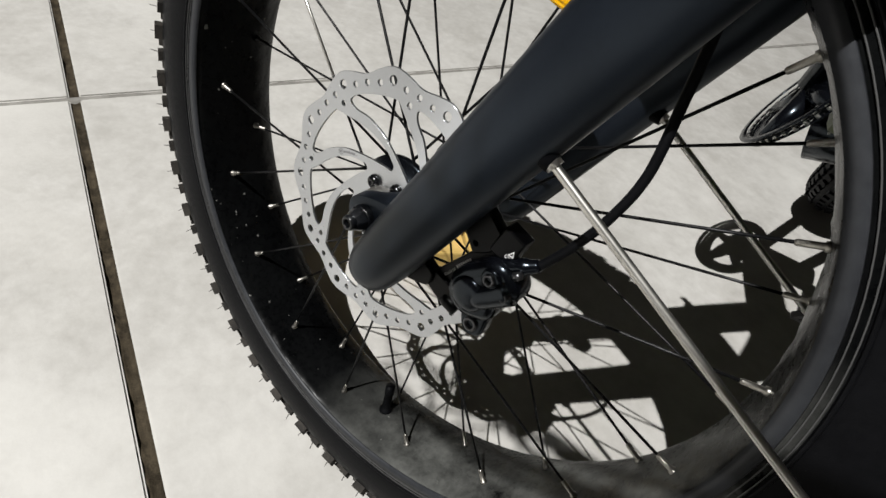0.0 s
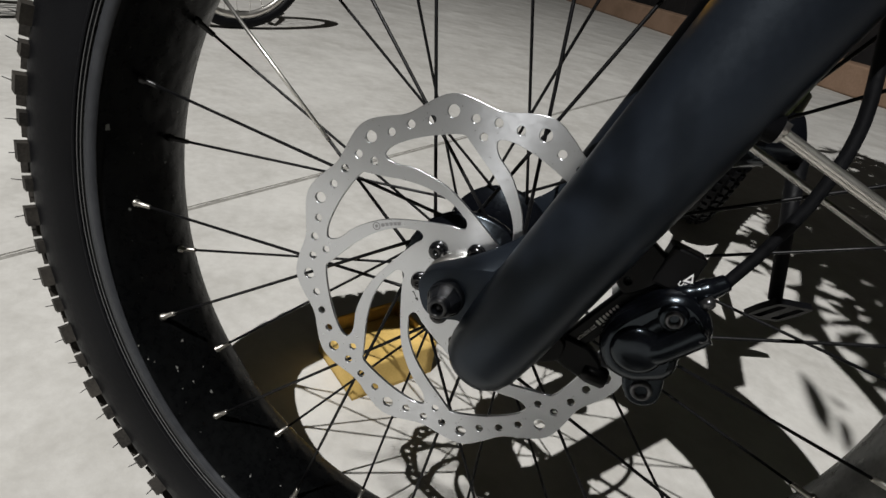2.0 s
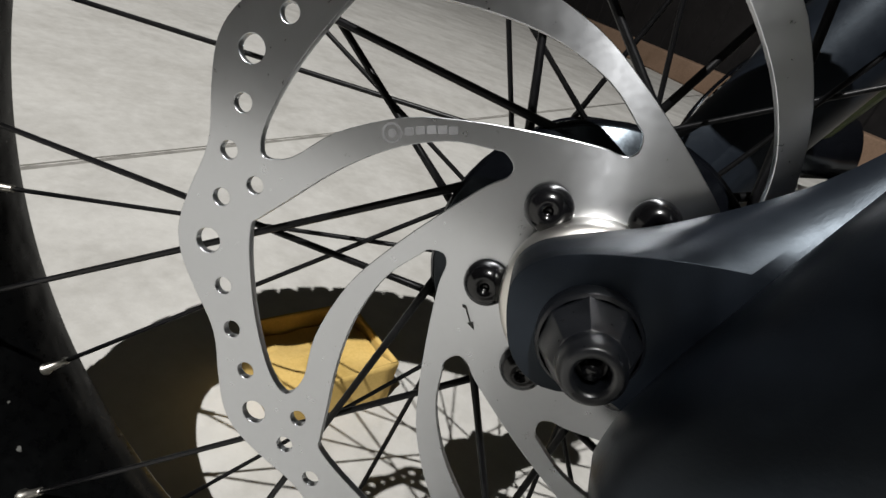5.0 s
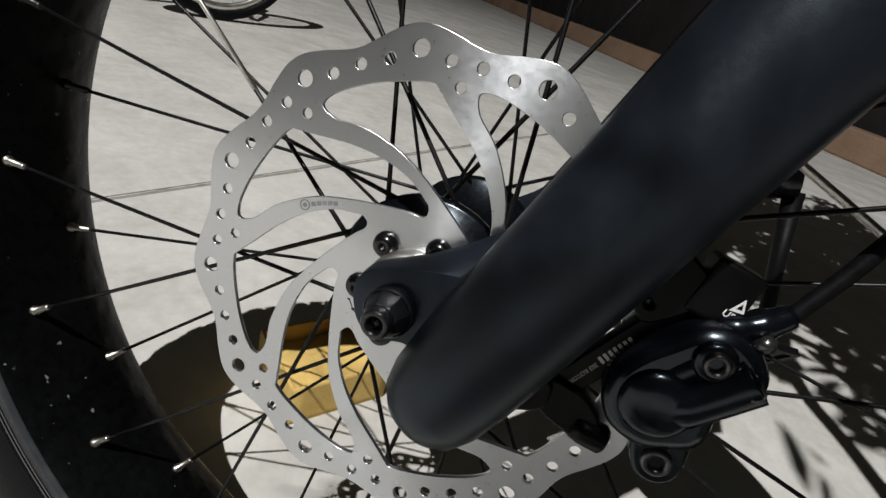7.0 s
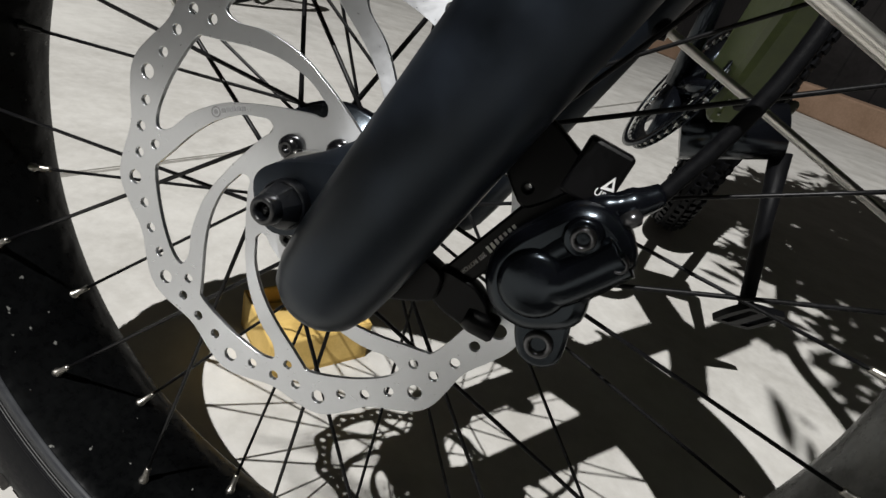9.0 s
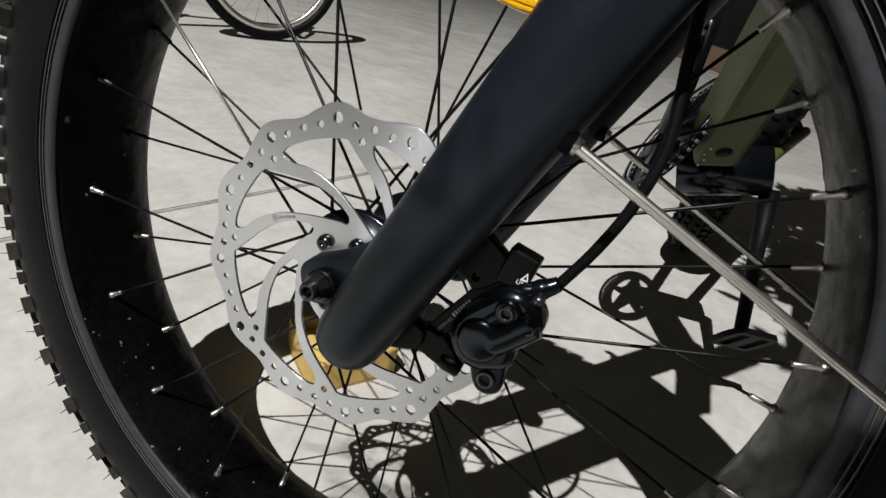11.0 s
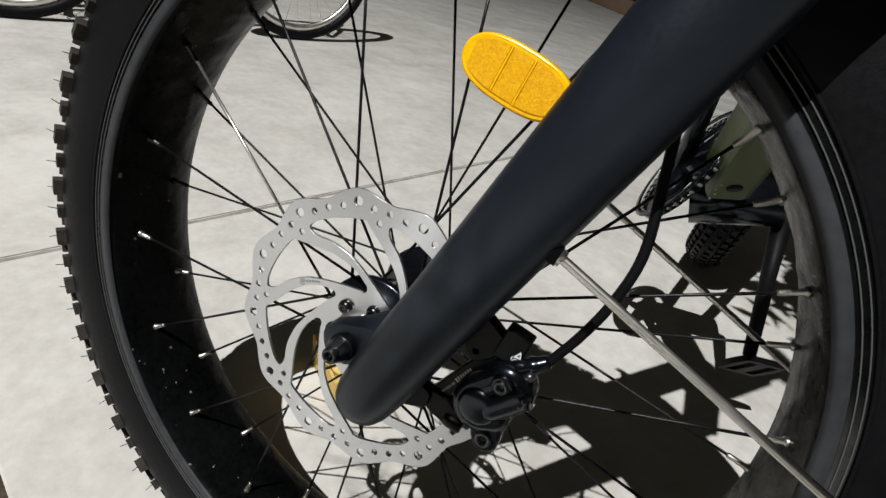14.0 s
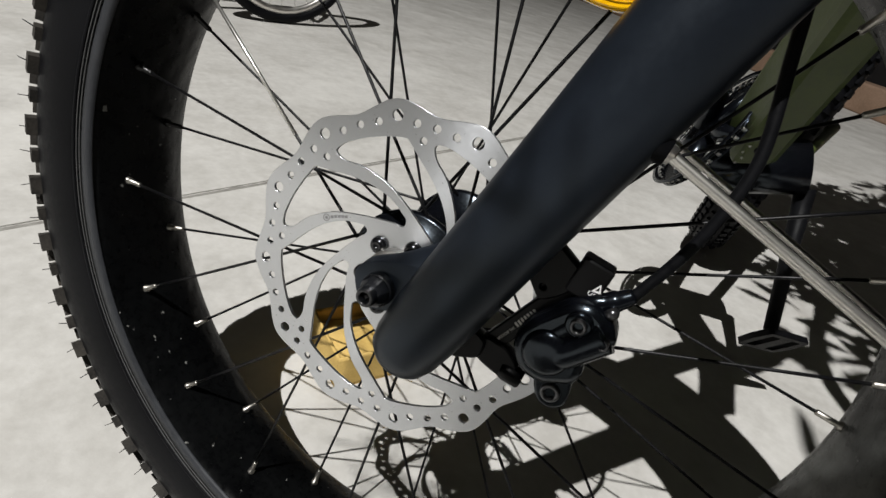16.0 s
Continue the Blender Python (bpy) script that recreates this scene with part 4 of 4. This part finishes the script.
# ---- second bicycle's wheel, standing farther off ----
def build_second():
    bike = new("bicycle")
    bike.matrix_basis = GROW @ Matrix.Translation((-1.57, 1.86, 0.335)) @ pose(0, 0, 0, 0, 0, 62) @ pose(0, 0, 0, 4, 0, 0)
    tagged(bike, "second bicycle with slim black tyres and bright rims", "bicycle")
    for far in (0.0, -1.04):
        bm = bmesh.new()
        lathe(bm, [(0.312 + 0.022 * math.cos(2 * math.pi * k / 16), 0.022 * math.sin(2 * math.pi * k / 16)) for k in range(16)], 96)
        t = part("tyre", bm, RUBBER, bike)
        t.location.x = far
        bm = bmesh.new()
        lathe(bm, [(0.270, -0.010), (0.296, -0.013), (0.296, 0.013), (0.270, 0.010), (0.266, 0.0)], 96)
        r = part("rim", bm, CHROME, bike, "bright aluminium rim")
        r.location.x = far
        for k in range(28):
            a = 2 * math.pi * k / 28
            s = 1 if k % 2 else -1
            o = radians(50 if (k // 2) % 2 else -50)
            bm = bmesh.new()
            tube(bm, [(0.268 * math.cos(a), 0, 0.268 * math.sin(a)), (0.022 * math.cos(a + o), 0.03 * s, 0.022 * math.sin(a + o))], 0.001, 6)
            part("spoke", bm, CHROME, r)
        bm = bmesh.new()
        lathe(bm, [(0.0, -0.05), (0.008, -0.05), (0.025, -0.032), (0.014, -0.026), (0.014, 0.026), (0.025, 0.032), (0.008, 0.05), (0.0, 0.05)], 24, closed=False)
        h = part("hub", bm, CHROME, bike)
        h.location.x = far
    bm = bmesh.new()
    for s in (-0.055, 0.055):
        tube(bm, [(0, s, 0), (-0.10, s, 0.30), (-0.14, s * 0.7, 0.40)], [0.008, 0.013, 0.014], 12)
    part("fork", bm, GLOSS, bike)
    for nm, p, q, w in (("head_tube", (-0.135, 0, 0.38), (-0.18, 0, 0.52), 0.019), ("top_tube", (-0.175, 0, 0.50), (-0.72, 0, 0.44), 0.015), ("down_tube", (-0.15, 0, 0.41), (-0.62, 0, -0.05), 0.018), ("seat_tube", (-0.62, 0, -0.05), (-0.74, 0, 0.50), 0.015), ("chain_stay", (-0.62, 0.03, -0.05), (-1.04, 0.06, 0.0), 0.009), ("chain_stay", (-0.62, -0.03, -0.05), (-1.04, -0.06, 0.0), 0.009), ("seat_stay", (-0.72, 0.02, 0.42), (-1.04, 0.06, 0.0), 0.008), ("seat_stay", (-0.72, -0.02, 0.42), (-1.04, -0.06, 0.0), 0.008)):
        bm = bmesh.new()
        tube(bm, [p, q], w, 16)
        part(nm, bm, GLOSS, bike)


build_second()


# ---- tree beside the concrete, out of the light's way but for its leafy shade ----
def build_tree():
    rnd = random.Random(11)
    tree = new("tree")
    base = Vector((1.55, -1.45, 0.0))
    tree.matrix_basis = GROW @ Matrix.Translation(base)
    tagged(tree, "small leafy tree that shades part of the concrete", "tree")
    lamp_at = Vector(LAMP_AT)

    def crown_point(gx, gy, z):
        g = Vector((gx, gy, 0))
        return g + (lamp_at - g) * (z / lamp_at.z) - base

    bm = bmesh.new()
    fork_at = Vector((-0.55, -0.15, 1.10))
    tube(bm, curve_points([(0, 0, -0.01), (-0.06, 0.03, 0.35), (-0.22, -0.06, 0.75), fork_at], 5), [0.075 - 0.0024 * k for k in range(16)], 14)
    trunk = part("trunk", bm, BARK, tree, "slender grey-brown trunk")
    twigs = []
    while len(twigs) < 190:
        cx, cy, rx, ry = rnd.choice(((0.98, 1.40, 0.52, 0.95), (0.98, 1.40, 0.52, 0.95), (0.75, -0.75, 0.85, 0.50), (0.75, -0.75, 0.85, 0.50), (1.25, 0.25, 0.55, 0.55)))
        a, r = rnd.uniform(0, 2 * math.pi), math.sqrt(rnd.random())
        gx, gy = cx + rx * r * math.cos(a), cy + ry * r * math.sin(a)
        if gx < 0.60 and gy > -0.24 or gx < 0.05:
            continue
        twigs.append(crown_point(gx, gy, rnd.uniform(1.35, 1.9)))
    # lower, denser sprays
    for k in range(110):
        a, r = rnd.uniform(0, 2 * math.pi), math.sqrt(rnd.random())
        twigs.append(crown_point(0.94 + 0.42 * r * math.cos(a), 1.40 + 0.72 * r * math.sin(a), rnd.uniform(1.25, 1.45)))
    heads = twigs[:7]
    for h in heads:
        bm = bmesh.new()
        mid = fork_at.lerp(h, 0.5) + Vector((0, 0, 0.12))
        pts = curve_points([fork_at, mid, h], 5)
        tube(bm, pts, [0.030 - 0.024 * k / (len(pts) - 1) for k in range(len(pts))], 8)
        part("limb", bm, BARK, trunk)
    verts, faces = [], []
    for w in twigs:
        for k in range(34):
            c = w + Vector((rnd.gauss(0, 0.06), rnd.gauss(0, 0.06), rnd.gauss(0, 0.05)))
            m = Matrix.Translation(c) @ pose(0, 0, 0, rnd.uniform(-60, 60), rnd.uniform(-60, 60), rnd.uniform(0, 360))
            n = len(verts)
            long, wide = rnd.uniform(0.03, 0.05), rnd.uniform(0.009, 0.015)
            for x, y, z in ((-1, 0, 0), (-0.3, 1, 0.2), (0.4, 0.8, 0.2), (1, 0, -0.2), (0.4, -0.8, 0.2), (-0.3, -1, 0.2), (0.05, 0, 0)):
                verts.append(m @ Vector((x * long, y * wide, z * wide)))
            faces += [(n + 6, n + i, n + (i + 1) % 6) for i in range(6)]
    me = bpy.data.meshes.new("crown")
    me.from_pydata(verts, [], faces)
    crown = shown("crown", me, LEAF, tree, "loose green crown of narrow leaves")
    tagged(crown, kind="stuff")
    bm = bmesh.new()
    for w in twigs:
        h = min(heads, key=lambda q: (q - w).length)
        if (h - w).length > 1e-4:
            tube(bm, [h, h.lerp(w, 0.5) + Vector((0, 0, 0.03)), w], [0.006, 0.0045, 0.002], 5)
    # bare fine shoots reaching out past the leaves
    for k in range(12):
        gx, gy = rnd.uniform(-0.14, 0.08), rnd.uniform(0.09, 0.22)
        tip, root = crown_point(gx, gy, 1.30), crown_point(gx + rnd.uniform(0.06, 0.17), gy + rnd.uniform(-0.06, 0.02), 1.36)
        mid = tip.lerp(root, 0.5) + Vector((0, 0, rnd.uniform(-0.02, 0.03)))
        tube(bm, curve_points([root, mid, tip], 3), [0.0024, 0.0022, 0.0020, 0.0018, 0.0016, 0.0014, 0.0011], 5)
        away = (tip - root).cross(Vector((0, 0, 1))).normalized()
        for u in (0.3, 0.5, 0.7, 0.85):
            q = root.lerp(tip, u)
            tube(bm, [q, q + (tip - root).normalized() * 0.035 + away * rnd.choice((-0.03, 0.03))], [0.0014, 0.0010], 4)
        tube(bm, [min(heads, key=lambda h: (h - root).length), root], [0.005, 0.003], 5)
    tw = part("twigs", bm, BARK, tree)
    tagged(tw, kind="stuff")


build_tree()
